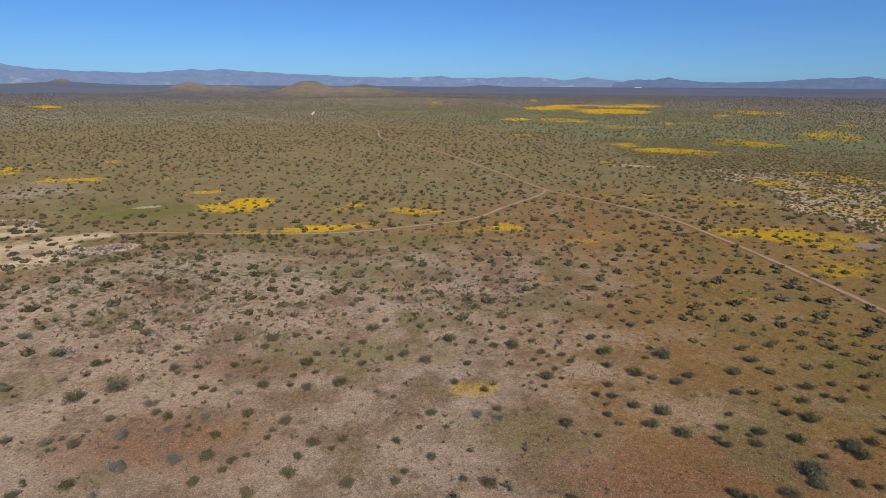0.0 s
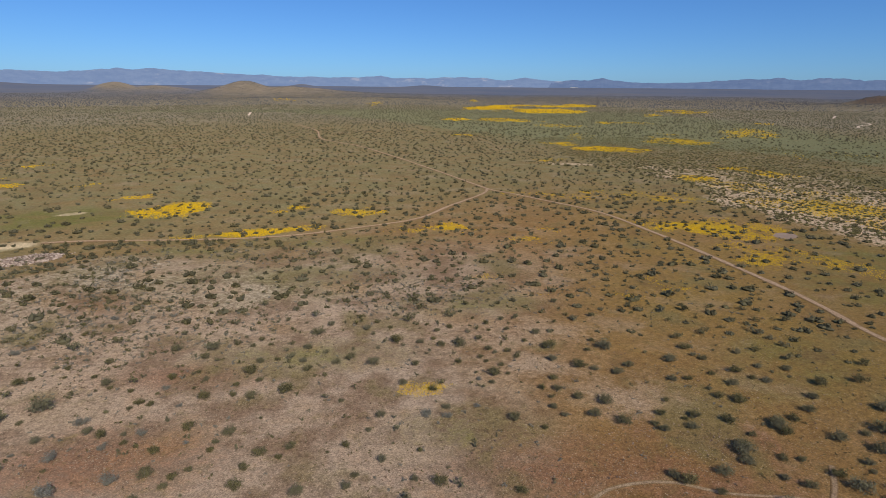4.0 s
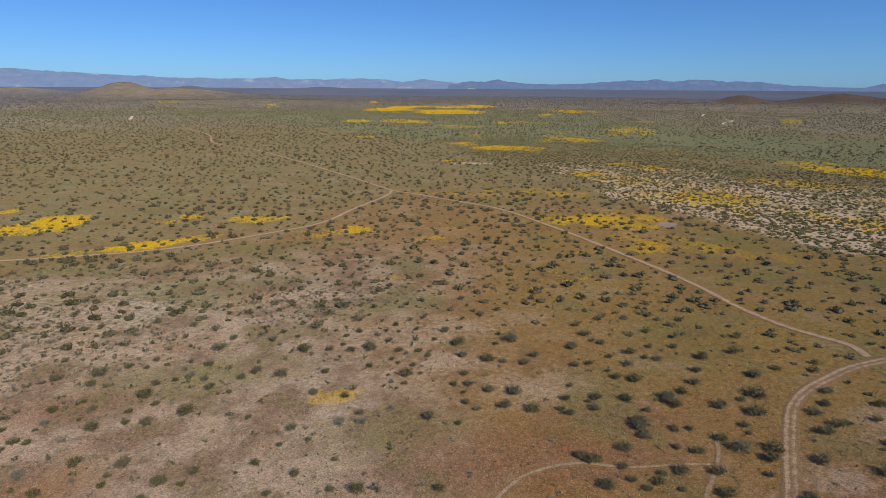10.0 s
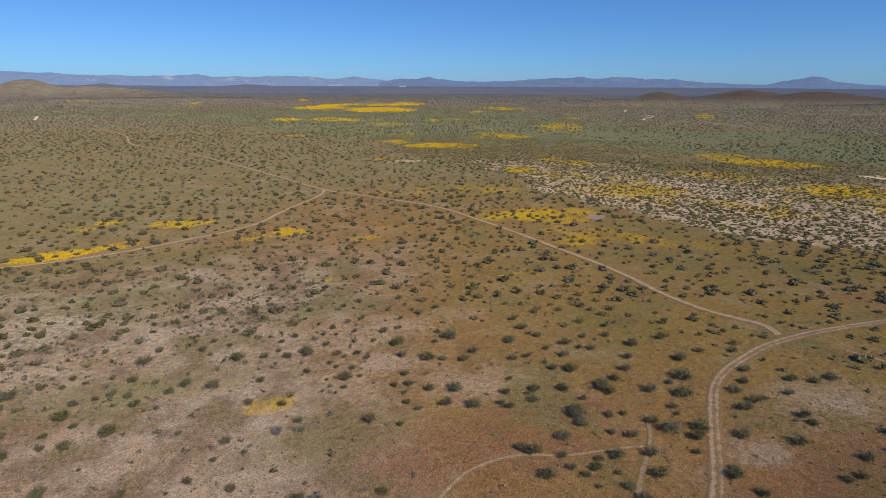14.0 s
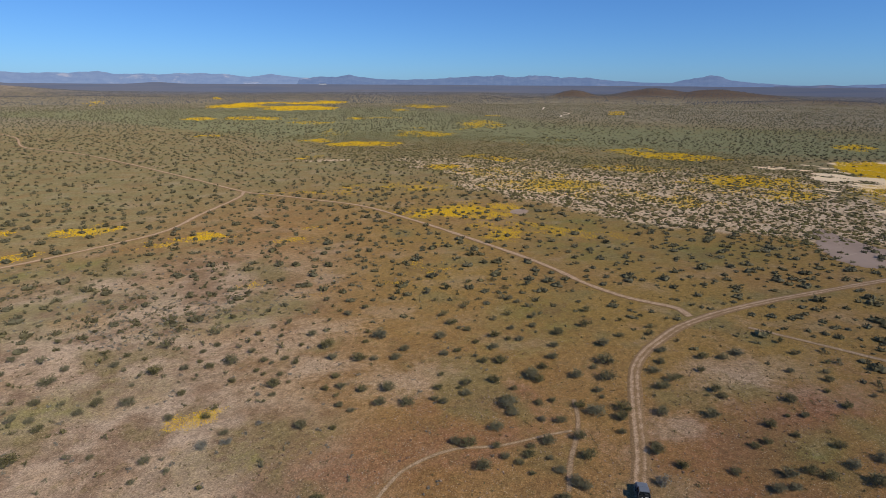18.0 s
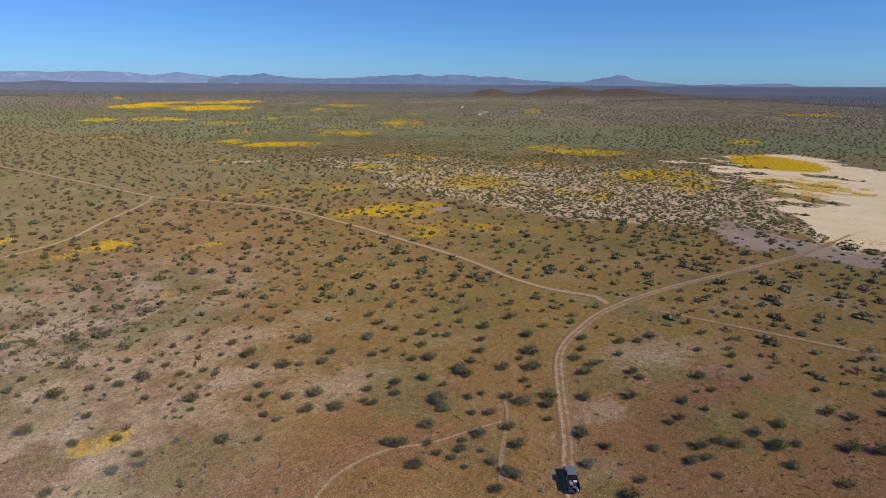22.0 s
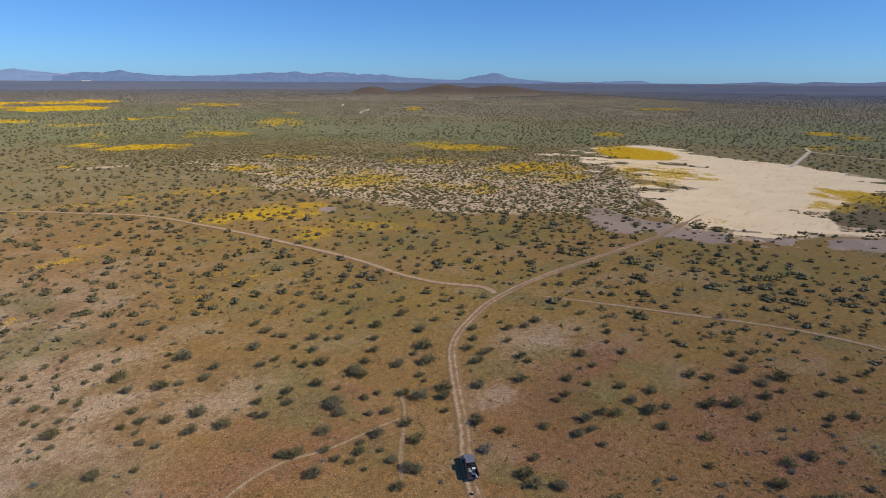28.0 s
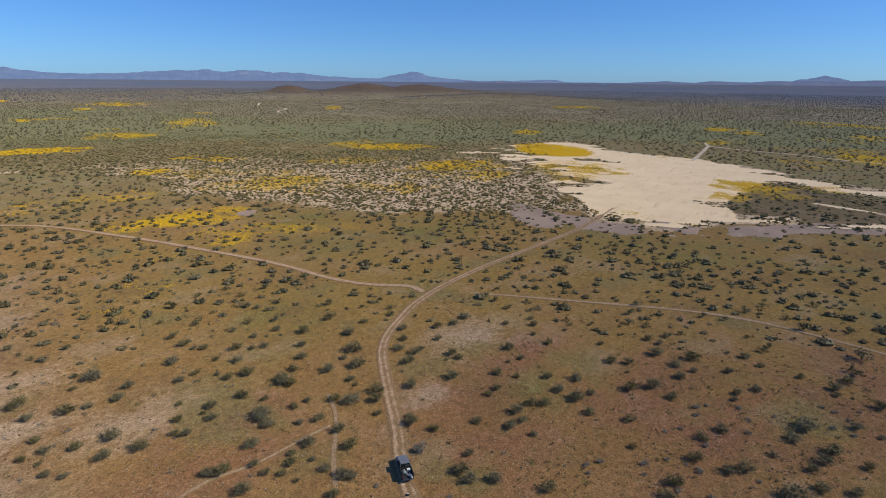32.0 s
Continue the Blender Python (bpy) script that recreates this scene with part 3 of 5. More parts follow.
SALTLEAF = leaf_mat("dusky_saltbush_leaf", (0.052, 0.044, 0.020), (0.180, 0.148, 0.070), (0.175, 0.146, 0.050))
GREYLEAF = leaf_mat("grey_bursage_leaf", (0.115, 0.108, 0.085), (0.33, 0.305, 0.245), (0.22, 0.20, 0.15))
DRYGRASS = leaf_mat("dry_brown_grass", (0.075, 0.050, 0.024), (0.22, 0.16, 0.075), (0.14, 0.12, 0.05))
STEM = plain_mat("grey_brown_stems", (0.20, 0.175, 0.14), 0.9)
PETAL = petal_mat()


# ---- meshes from arrays ----
def mesh_of(name, verts, tris, material, layers=None, smooth=False):
    """A mesh from arrays of corners and of triangles or quads."""
    verts, tris = np.asarray(verts, np.float32), np.asarray(tris, np.int32)
    me = bpy.data.meshes.new(name)
    k = tris.shape[1]
    me.vertices.add(len(verts))
    me.vertices.foreach_set("co", verts.ravel())
    me.loops.add(tris.size)
    me.loops.foreach_set("vertex_index", tris.ravel())
    me.polygons.add(len(tris))
    me.polygons.foreach_set("loop_start", np.arange(0, tris.size, k, dtype=np.int32))
    me.polygons.foreach_set("use_smooth", np.full(len(tris), smooth))
    for key, values in (layers or {}).items():
        me.attributes.new(key, "FLOAT", "POINT").data.foreach_set("value", np.asarray(values, np.float32))
    me.update(calc_edges=True)
    me.materials.append(material)
    return me


def part(name, bm, material, parent, label="", smooth=False):
    """Links a bmesh as one mesh object under a thing or a part."""
    me = bpy.data.meshes.new(name)
    bm.to_mesh(me)
    bm.free()
    for poly in me.polygons:
        poly.use_smooth = smooth
    me.materials.append(material)
    ob = new(name, me)
    ob.parent = parent
    return tagged(ob, label) if label else ob


def grid_faces(rows, cols, keep=None):
    i = np.arange(rows * cols).reshape(rows, cols)
    f = np.stack([i[:-1, :-1], i[:-1, 1:], i[1:, 1:], i[1:, :-1]], -1).reshape(-1, 4)
    return f if keep is None else f[keep.ravel()]


# ---- ground ----
def build_ground():
    """One sheet round the place, fine where it is seen from near and coarse towards the horizon."""
    az = np.radians(np.r_[np.linspace(-48, 106, 450), np.linspace(109, 312, 60)])
    far = np.r_[0.0, 12, 24, np.geomspace(42, 4990, 370), 5200]
    a, d = np.meshgrid(az, far, indexing="ij")
    a, d = np.vstack([a, a[:1] + 2 * np.pi]), np.vstack([d, d[:1]])
    x, y = d * np.sin(a), d * np.cos(a)
    x[-1], y[-1] = x[0], y[0]
    z = height(x, y)
    flowers = bloom(x, y)
    layers = {
        "pale": blobs(x, y, PALE), "sand": blobs(x, y, SAND), "rise": 0.8 * blobs(x, y, RISE), "red": blobs(x, y, RED), "green": np.maximum(blobs(x, y, GREEN), 0.62 * blobs(x, y, FAINT_GREEN)), "inlet": inlet_depth(x, y), "white": np.maximum(np.maximum(0.45 * dense_belt(x, y), white_soil(x, y)) * (0.72 + 0.28 * step(440, 290, d)), step(-0.7, -0.05, playa_depth(x, y))), "bloom": np.minimum(flowers * 1.15, 1),
        "ochre": step(70, 140, d) * (1 - step(420, 700, d)) * step(4, 36, np.degrees(np.arctan2(x, y)) + 16 * (fbm(x, y, 40, 3, 83) - 0.5)), "plain": step(190, 380, d + 110 * step(20, -10, np.degrees(np.arctan2(x, y))) - 40), "west": np.maximum(np.maximum(1 - step(-2, 26, np.degrees(np.arctan2(x, y)) + 22 * (fbm(x, y, 40, 3, 81) - 0.5)), step(125, 170, np.degrees(np.arctan2(x, y)))), 1 - step(10, 32, d)) * (1 - step(170, 240, d)),
        "darkhill": 0.8 * step(5, 24, hill_rise(x, y)) * (x > 0),
        "sandhill": step(4, 24, hill_rise(x, y)) * (x < 0),
        "near": 1 - step(120, 260, d),
        "greygreen": step(-60, 90, d - np.interp(np.degrees(np.arctan2(x, y)), [-48, -34, -26, -10, 0, 6.6, 12.3, 19.3, 28, 40, 55, 66, 106], [1600, 1495, 1376, 1236, 1004, 720, 640, 590, 560, 560, 540, 560, 620]) + 130 * (fbm(x, y, 150, 3, 85) - 0.5)) * (1 - step(-200, 250, d - np.interp(np.degrees(np.arctan2(x, y)), [25, 42, 70, 85], [1450, 900, 850, 1100]))),
        # the haze tint grows with distance, sooner to the right, weaker on hills
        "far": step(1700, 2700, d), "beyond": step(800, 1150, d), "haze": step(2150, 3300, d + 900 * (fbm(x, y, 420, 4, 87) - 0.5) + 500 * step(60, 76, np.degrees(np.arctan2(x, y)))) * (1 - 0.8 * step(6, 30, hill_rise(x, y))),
    }
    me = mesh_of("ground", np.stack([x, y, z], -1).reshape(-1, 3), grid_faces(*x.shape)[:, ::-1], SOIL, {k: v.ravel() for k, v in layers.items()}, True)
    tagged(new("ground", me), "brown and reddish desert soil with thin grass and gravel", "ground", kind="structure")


build_ground()


def build_track(name, points, width, label, ruts=True, material=TRACK):
    line = smooth_line(points, 1.2)
    way = np.gradient(line, axis=0)
    way /= np.linalg.norm(way, axis=1)[:, None]
    side = np.stack([way[:, 1], -way[:, 0]], -1)
    across = np.array([-0.62, -0.5, -0.40, -0.28, -0.14, 0.0, 0.14, 0.28, 0.40, 0.5, 0.62])
    lift = np.array([-0.05, 0.02, 0.05, 0.035, 0.05, 0.06, 0.05, 0.035, 0.05, 0.02, -0.05])
    rut = np.array([0.0, 0.05, 0.35, 1.0, 0.6, 0.15, 0.45, 0.7, 0.3, 0.05, 0.0]) if ruts else np.array([0, 0.1, 0.5, 0.8, 0.9, 1, 0.9, 0.8, 0.5, 0.1, 0])
    ragged = 0.82 + 0.4 * vnoise(line[:, 0], line[:, 1], 7.0, 61)
    p = line[:, None] + side[:, None] * (across[None, :] * width * ragged[:, None])[..., None]
    grade = np.hypot(p[..., 0], p[..., 1]) * 0.0006
    z = height(p[..., 0], p[..., 1]) + lift[None] * min(1.0, width / 2.0) ** 2 + grade
    me = mesh_of(name, np.concatenate([p, z[..., None]], -1).reshape(-1, 3), grid_faces(len(line), len(across)), material, {"rut": np.tile(rut, len(line))}, True)
    tagged(new(name, me), label, "dirt track", kind="structure")


build_track("road_1", MAIN_TRACK, 2.3, "two-rut sandy dirt track curving towards the dry lake")
build_track("road_2", NORTH_TRACK, 2.1, "pale worn dirt track winding over the open plain", False)
build_track("road_3", WEST_TRACK, 2.1, "pale dirt track running past yellow flower patches", False)
build_track("road_4", EAST_TRACK, 1.4, "faint narrow dirt track through sparse scrub", False, PATHDIRT)
build_track("path_1", FOOT_TRACK, 0.6, "faint pale footpath between low shrubs", False, PATHDIRT)
build_track("path_2", SPUR_TRACK, 0.9, "thin pale footpath spur between low shrubs", False, WORNDIRT)
build_track("road_5", FAR_TRACK, 2.6, "pale dirt track leaving the far shore of the dry lake", True, PALEDIRT)
build_track("road_6", SHORE_TRACK, 2.2, "thin pale dirt track through far scrub", False, PALEDIRT)
build_track("road_7", HILL_TRACK, 4.5, "short pale stretch of track on a far slope", False, PALEDIRT)
build_track("road_8", RIDGE_TRACK, 3.5, "short pale stretch of track over a far ridge", False, PALEDIRT)
build_track("road_9", SLOPE_TRACK, 3.5, "winding pale stretch of track on a far green slope", False, PALEDIRT)


def build_flat(name, box, gap, depth, lift, material, label, category):
    x0, x1, y0, y1 = box
    xs, ys = np.arange(x0, x1, gap), np.arange(y0, y1, gap)
    x, y = np.meshgrid(xs, ys, indexing="ij")
    deep = depth(x, y)
    z = height(x, y) + np.clip(deep * 1.2, -0.15, lift) + np.hypot(x, y) * 0.0004
    on = (deep[:-1, :-1] + deep[1:, 1:] + deep[1:, :-1] + deep[:-1, 1:]) > -0.25
    me = mesh_of(name, np.stack([x, y, z], -1).reshape(-1, 3), grid_faces(*x.shape, on), material, None, True)
    tagged(new(name, me), label, category, kind="structure")


build_flat("dry_lake", (215, 600, -100, 250), 1.1, playa_depth, 0.10, CLAY, "bare cream-coloured cracked clay of a dry lake bed", "dry lake")
build_flat("silt_flat", (150, 320, -75, 240), 1.0, flat_depth, 0.07, SILT, "grey-violet silt skirting the dry lake", "silt flat")


# ---- distant mountains ----
def build_range(name, rows, far, material, label, seed, rough=0.6, deep=260):
    """A ridge at one distance: rows of azimuth and elevation in degrees, roughened, with spurs towards the plain."""
    rows = np.array(rows, float)
    az = np.arange(rows[0, 0], rows[-1, 0], 0.05)
    top = np.interp(az, rows[:, 0], rows[:, 1])
    top = top + rough * (fbm(az * 10, az * 0 + seed, 14, 6, seed) - 0.5) * np.clip(top + 0.3, 0.1, 1.2)
    crest = 60 + far * np.tan(np.radians(top))
    u = np.linspace(0, 1, 12)[None]
    d = far - deep * (1 - u) * np.ones_like(az)[:, None]
    spur = 1 + 0.06 * (fbm(az[:, None] * 30 + 0 * u, u * 25, 7, 4, seed + 5) - 0.5) * np.sin(np.pi * u)
    z = -20 + (crest[:, None] + 20) * (u**0.8) * spur
    a = np.radians(az)[:, None]
    p = np.stack([d * np.sin(a), d * np.cos(a), z], -1)
    me = mesh_of(name, p.reshape(-1, 3), grid_faces(*z.shape), material, None, True)
    tagged(new(name, me), label, "mountains", kind="structure")


# blue, slate and violet tones paint the haze of distance onto the rock
BLUE = hazed_mountain_mat("hazy_blue_mountain", (0.135, 0.190, 0.315), (0.168, 0.222, 0.340), (0.30, 0.31, 0.38))
DEEP = hazed_mountain_mat("hazed_slate_mountain", (0.098, 0.142, 0.250), (0.122, 0.168, 0.275), (0.155, 0.190, 0.290))
SLATE = hazed_mountain_mat("hazed_violet_hills", (0.085, 0.108, 0.185), (0.105, 0.125, 0.200), (0.14, 0.140, 0.195))
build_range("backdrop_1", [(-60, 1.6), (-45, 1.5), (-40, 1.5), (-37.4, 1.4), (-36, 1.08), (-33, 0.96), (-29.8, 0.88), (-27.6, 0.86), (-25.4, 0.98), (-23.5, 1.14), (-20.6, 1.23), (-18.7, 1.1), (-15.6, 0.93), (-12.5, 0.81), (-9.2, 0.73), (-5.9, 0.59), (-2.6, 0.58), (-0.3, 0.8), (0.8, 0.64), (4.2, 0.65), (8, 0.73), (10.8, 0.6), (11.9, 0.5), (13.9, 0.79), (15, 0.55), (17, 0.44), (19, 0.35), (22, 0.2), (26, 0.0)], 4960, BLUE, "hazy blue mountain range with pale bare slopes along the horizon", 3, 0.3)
build_range("backdrop_2", [(14, 0.1), (17, 0.38), (20.1, 0.54), (21.2, 0.68), (23, 0.44), (26.8, 0.3), (30, 0.42), (33.4, 0.66), (36.4, 0.7), (39, 0.62), (40.6, 0.77), (42, 0.68), (44.2, 0.54), (47.3, 0.28), (50.4, 0.16), (52.2, 0.12), (53.3, 0.42), (54.3, 0.55), (55.2, 0.78), (55.9, 0.72), (56.7, 0.5), (57.6, 0.34), (59.4, 0.12), (61, 0.0), (65, -0.1), (66.3, 0.05), (68, 0.14), (69.5, 0.13), (70.4, -0.05), (75, -0.1)], 4930, DEEP, "desert mountains tinted slate-blue by haze on the horizon", 8, 0.5)
build_range("backdrop_3", [(88.8, -0.2), (89.6, 0.25), (90.2, 0.42), (90.6, 0.36), (91.2, 0.5), (91.8, 0.64), (92.3, 0.5), (93.0, 0.38), (93.6, 0.2), (94.4, -0.2)], 4990, DEEP, "lone peak tinted slate-blue by haze beyond the valley", 12, 0.5, 40)
build_range("backdrop_4", [(59, -0.25), (61, -0.05), (62.2, -0.1), (64.3, 0.04), (66, -0.1), (70, -0.12), (75.6, -0.08), (77.5, 0.0), (79.6, 0.11), (82, -0.02), (83.4, 0.14), (86.6, 0.04), (88, 0.16), (90, 0.18), (93, 0.2), (96, 0.28), (102, 0.2), (110, 0.2)], 4880, SLATE, "low hills tinted violet-grey by haze at the far side of the valley", 15, 0.15)


# ---- shrubs ----
def shrub_arrays(seed, leaves, leaf, stems, spread=1.0, tall=0.55):
    """Corners and triangles of one shrub about 2 m wide: leaning stems from the base and leaf sprays at their ends."""
    rng = np.random.default_rng(seed)
    n = max(stems, 5)
    turn = rng.uniform(0, 2 * np.pi, n)
    lean = rng.uniform(0.15, 1.0, n) ** 0.7
    tip = np.stack([np.cos(turn) * lean * spread, np.sin(turn) * lean * spread, tall * 2 * (0.45 + 0.55 * np.sqrt(1 - 0.75 * lean**2)) * rng.uniform(0.65, 1.1, n)], -1)
    pick = rng.integers(0, n, leaves)
    along = rng.uniform(0.35, 1.08, leaves) ** 0.6
    mid = tip[pick] * along[:, None] + rng.normal(0, 0.16, (leaves, 3)) * np.array([1, 1, 0.75])
    mid[:, 2] = np.maximum(mid[:, 2], 0.05)
    u = rng.normal(0, 1, (leaves, 3))
    u[:, 2] += 0.6
    u /= np.linalg.norm(u, axis=1)[:, None]
    w = np.cross(u, rng.normal(0, 1, (leaves, 3)))
    w /= np.linalg.norm(w, axis=1)[:, None]
    size = leaf * rng.uniform(0.6, 1.35, leaves)[:, None]
    corners = np.stack([mid - w * size * 0.45, mid + w * size * 0.45, mid + u * size * 1.2], 1).reshape(-1, 3)
    tris = np.arange(leaves * 3).reshape(-1, 3)
    sv, st = [], []
    for k in range(stems):
        base = tip[k] * 0.04
        ring = np.array([[0.022, 0, 0], [-0.011, 0.019, 0], [-0.011, -0.019, 0]])
        bend = tip[k] * 0.55 + np.array([0, 0, 0.07])
        o = 7 * k
        sv += [*(base + ring), *(bend + ring * 0.7), tip[k]]
        for i in range(3):
            j = (i + 1) % 3
            st += [(o + i, o + j, o + 3 + j), (o + i, o + 3 + j, o + 3 + i), (o + 3 + i, o + 3 + j, o + 6)]
    return corners, tris, np.array(sv), np.array(st)


def scatter(verts, tris, x, y, z, size, turn, squash=None):
    """Many copies of one small mesh as one pair of arrays."""
    c, s = np.cos(turn), np.sin(turn)
    sx = size if squash is None else size * squash
    vx = verts[None, :, 0] * sx[:, None]
    vy = verts[None, :, 1] * size[:, None]
    p = np.stack([x[:, None] + vx * c[:, None] - vy * s[:, None], y[:, None] + vx * s[:, None] + vy * c[:, None], z[:, None] + verts[None, :, 2] * size[:, None]], -1)
    t = tris[None] + (np.arange(len(x)) * len(verts))[:, None, None]
    return p.reshape(-1, 3), t.reshape(-1, tris.shape[1])


def sow(near, far, gap, seed, crowded, az=(-44, 104), thin=1.0):
    """Evenly spread places between two distances, gap metres apart, on the open plain or on the crowded white soil."""
    rng = np.random.default_rng(seed)
    lo, hi = far * math.sin(radians(az[0])), far
    gx, gy = np.meshgrid(np.arange(lo, hi, gap), np.arange(far * math.cos(radians(az[1])), far, gap), indexing="ij")
    x = (gx + rng.uniform(0, 0.85 * gap, gx.shape)).ravel()
    y = (gy + 0.5 * gap * (np.arange(len(gx)) % 2)[:, None] + rng.uniform(0, 0.85 * gap, gx.shape)).ravel()
    d, a = np.hypot(x, y), np.degrees(np.arctan2(x, y))
    on = (d > near) & (d < far) & (a > az[0]) & (a < az[1])
    x, y = x[on], y[on]
    share = scrub(x, y) * thin
    salt = salt_bush(x, y)
    share = share * (salt if crowded else 1 - salt)
    on = rng.uniform(0, 1, len(x)) < share
    return x[on], y[on], rng


def shrub_size(x, y, rng):
    small = salt_bush(x, y)
    base = rng.lognormal(0.10, 0.36, len(x)).clip(0.42, 2.0)
    return base * (1 - 0.16 * small) * (1 - 0.25 * small * step(430, 620, np.hypot(x, y)))


# single shrubs near the camera
def make_shrub(name, seed, material, leaves, leaf, stems, tall):
    lv, lt, sv, st = shrub_arrays(seed, leaves, leaf, stems, 1.0, tall)
    thing = new(name)
    for part_name, v, t, m in (("foliage", lv, lt, material), ("woody_base", sv, st, STEM)):
        ob = new(part_name, mesh_of(part_name, v, t, m))
        ob.parent = thing
    return thing


KINDS = [make_shrub("creosote_bush", 100 + k, CREOSOTE, 860, 0.112, 30, 0.48) for k in range(6)]
GREYS = [make_shrub("bursage_shrub", 200 + k, GREYLEAF, 700, 0.10, 16, 0.36) for k in range(3)]
for ob in KINDS:
    tagged(ob, "dark olive creosote bush with thin leaning stems on dry soil", "shrub", "creosote bushes on the plain")
for ob in GREYS:
    tagged(ob, "low rounded grey-green bursage shrub on stony soil", "shrub", "grey shrubs on the plain")


def plant(rows, kinds, seed):
    rng = random.Random(seed)
    for x, y, size in rows:
        src = kinds[rng.randrange(len(kinds))]
        ob = copy_thing(src, pose(x, y, float(height(x, y)) - 0.03, 0, 0, rng.uniform(0, 360)))
        ob.scale = (size, size * rng.uniform(0.85, 1.1), size * rng.uniform(0.85, 1.15))


# single shrubs, area by area round the plain: x, y, size
BUSHES_A = [(-64.7, 68.6, 1.11), (-75.8, 81.8, 1.02), (-88.5, 98.7, 1.20), (-101.1, 121.5, 1.67), (-58.1, 70.8, 1.21), (-115.5, 143.5, 0.83), (-100.9, 126.5, 1.23), (-63.3, 80.6, 1.26), (-109.1, 141.1, 1.22), (-87.0, 113.1, 2.02), (-100.0, 131.1, 1.15), (-72.5, 95.5, 1.94), (-89.9, 123.3, 0.72), (-97.4, 133.9, 0.91), (-67.7, 94.6, 0.67), (-76.7, 109.4, 1.31), (-61.5, 88.7, 1.00), (-93.3, 135.6, 1.44), (-75.0, 110.9, 0.88), (-66.0, 98.8, 2.09), (-86.0, 130.9, 0.89), (-88.8, 136.3, 0.92), (-72.4, 115.4, 0.80), (-68.5, 111.3, 0.55), (-88.9, 145.1, 1.25), (-69.7, 115.1, 0.80), (-54.0, 90.6, 1.02), (-73.5, 124.6, 1.83), (-80.3, 136.7, 0.92), (-51.1, 89.4, 1.10), (-74.6, 132.3, 1.03), (-77.5, 137.5, 0.93), (-62.3, 110.7, 0.66)]
BUSHES_B = [(-72.1, 131.5, 1.15), (-58.5, 107.6, 1.29), (-38.9, 71.7, 1.15), (-46.3, 86.9, 0.72), (-62.0, 117.1, 1.15), (-47.2, 89.4, 0.64), (-70.6, 136.5, 0.92), (-49.8, 97.8, 0.69), (-64.7, 127.4, 1.74), (-39.3, 77.9, 1.47), (-52.3, 104.3, 0.73), (-60.5, 122.6, 0.84), (-48.8, 99.7, 1.10), (-40.1, 83.6, 1.13), (-35.3, 74.9, 0.79), (-46.5, 98.8, 0.90), (-58.8, 129.1, 0.88), (-46.6, 102.9, 0.52), (-34.6, 76.9, 0.97), (-29.2, 69.2, 1.34), (-45.7, 109.1, 1.19), (-32.7, 78.5, 0.82), (-49.3, 122.3, 1.56), (-36.4, 90.3, 1.29), (-50.2, 130.8, 1.02), (-40.0, 104.4, 0.52), (-41.1, 111.0, 0.66), (-30.8, 83.5, 0.78), (-36.9, 100.5, 1.31), (-48.9, 133.8, 0.91), (-38.6, 107.7, 0.86), (-30.5, 85.7, 0.71), (-41.7, 117.7, 1.16)]
BUSHES_C = [(-44.4, 129.8, 0.76), (-41.2, 121.9, 1.79), (-46.0, 136.4, 1.32), (-24.2, 73.9, 1.41), (-28.9, 88.3, 1.36), (-48.0, 148.4, 1.14), (-31.3, 101.1, 0.92), (-24.1, 78.3, 0.99), (-31.7, 104.9, 0.84), (-36.1, 124.4, 0.97), (-27.6, 100.1, 1.31), (-22.3, 82.0, 1.28), (-29.9, 110.2, 1.64), (-32.3, 123.0, 0.84), (-27.4, 106.4, 0.85), (-29.0, 114.7, 1.13), (-30.9, 126.2, 0.86), (-34.9, 148.7, 1.42), (-18.8, 80.6, 0.76), (-28.2, 123.4, 0.72), (-25.3, 115.6, 0.80), (-17.4, 83.2, 1.04), (-21.1, 101.5, 1.84), (-14.7, 71.7, 1.30), (-26.5, 137.5, 0.93), (-25.2, 143.9, 1.24), (-19.5, 114.4, 1.02), (-17.9, 110.3, 1.10), (-19.2, 120.6, 1.18), (-19.6, 140.2, 1.35), (-17.7, 128.7, 1.75), (-10.9, 81.3, 0.34), (-17.1, 150.2, 1.15)]
BUSHES_D = [(-14.9, 133.7, 1.17), (-11.9, 113.0, 1.12), (-7.2, 72.4, 0.93), (-9.7, 97.2, 0.69), (-7.9, 82.7, 0.95), (-5.9, 74.8, 0.71), (-8.9, 114.8, 1.25), (-7.7, 137.2, 1.06), (-4.1, 86.8, 0.72), (-5.6, 130.5, 1.27), (-3.6, 112.0, 1.44), (-3.0, 134.1, 0.91), (-1.7, 78.2, 0.99), (-1.9, 91.4, 1.03), (0.3, 130.4, 0.76), (1.6, 122.4, 1.80), (2.6, 102.5, 1.03), (5.5, 135.3, 1.96), (3.6, 73.1, 0.78), (5.7, 110.7, 0.99), (7.5, 121.5, 1.19), (9.0, 143.2, 1.24), (9.8, 131.4, 0.64), (8.7, 99.7, 1.00), (10.9, 122.9, 0.84), (12.1, 127.4, 0.87), (12.4, 119.5, 1.17), (7.6, 71.9, 1.30), (10.8, 92.9, 0.85), (16.2, 136.8, 1.72), (15.4, 129.3, 1.01), (15.5, 110.9, 0.88), (16.8, 119.1, 1.87)]
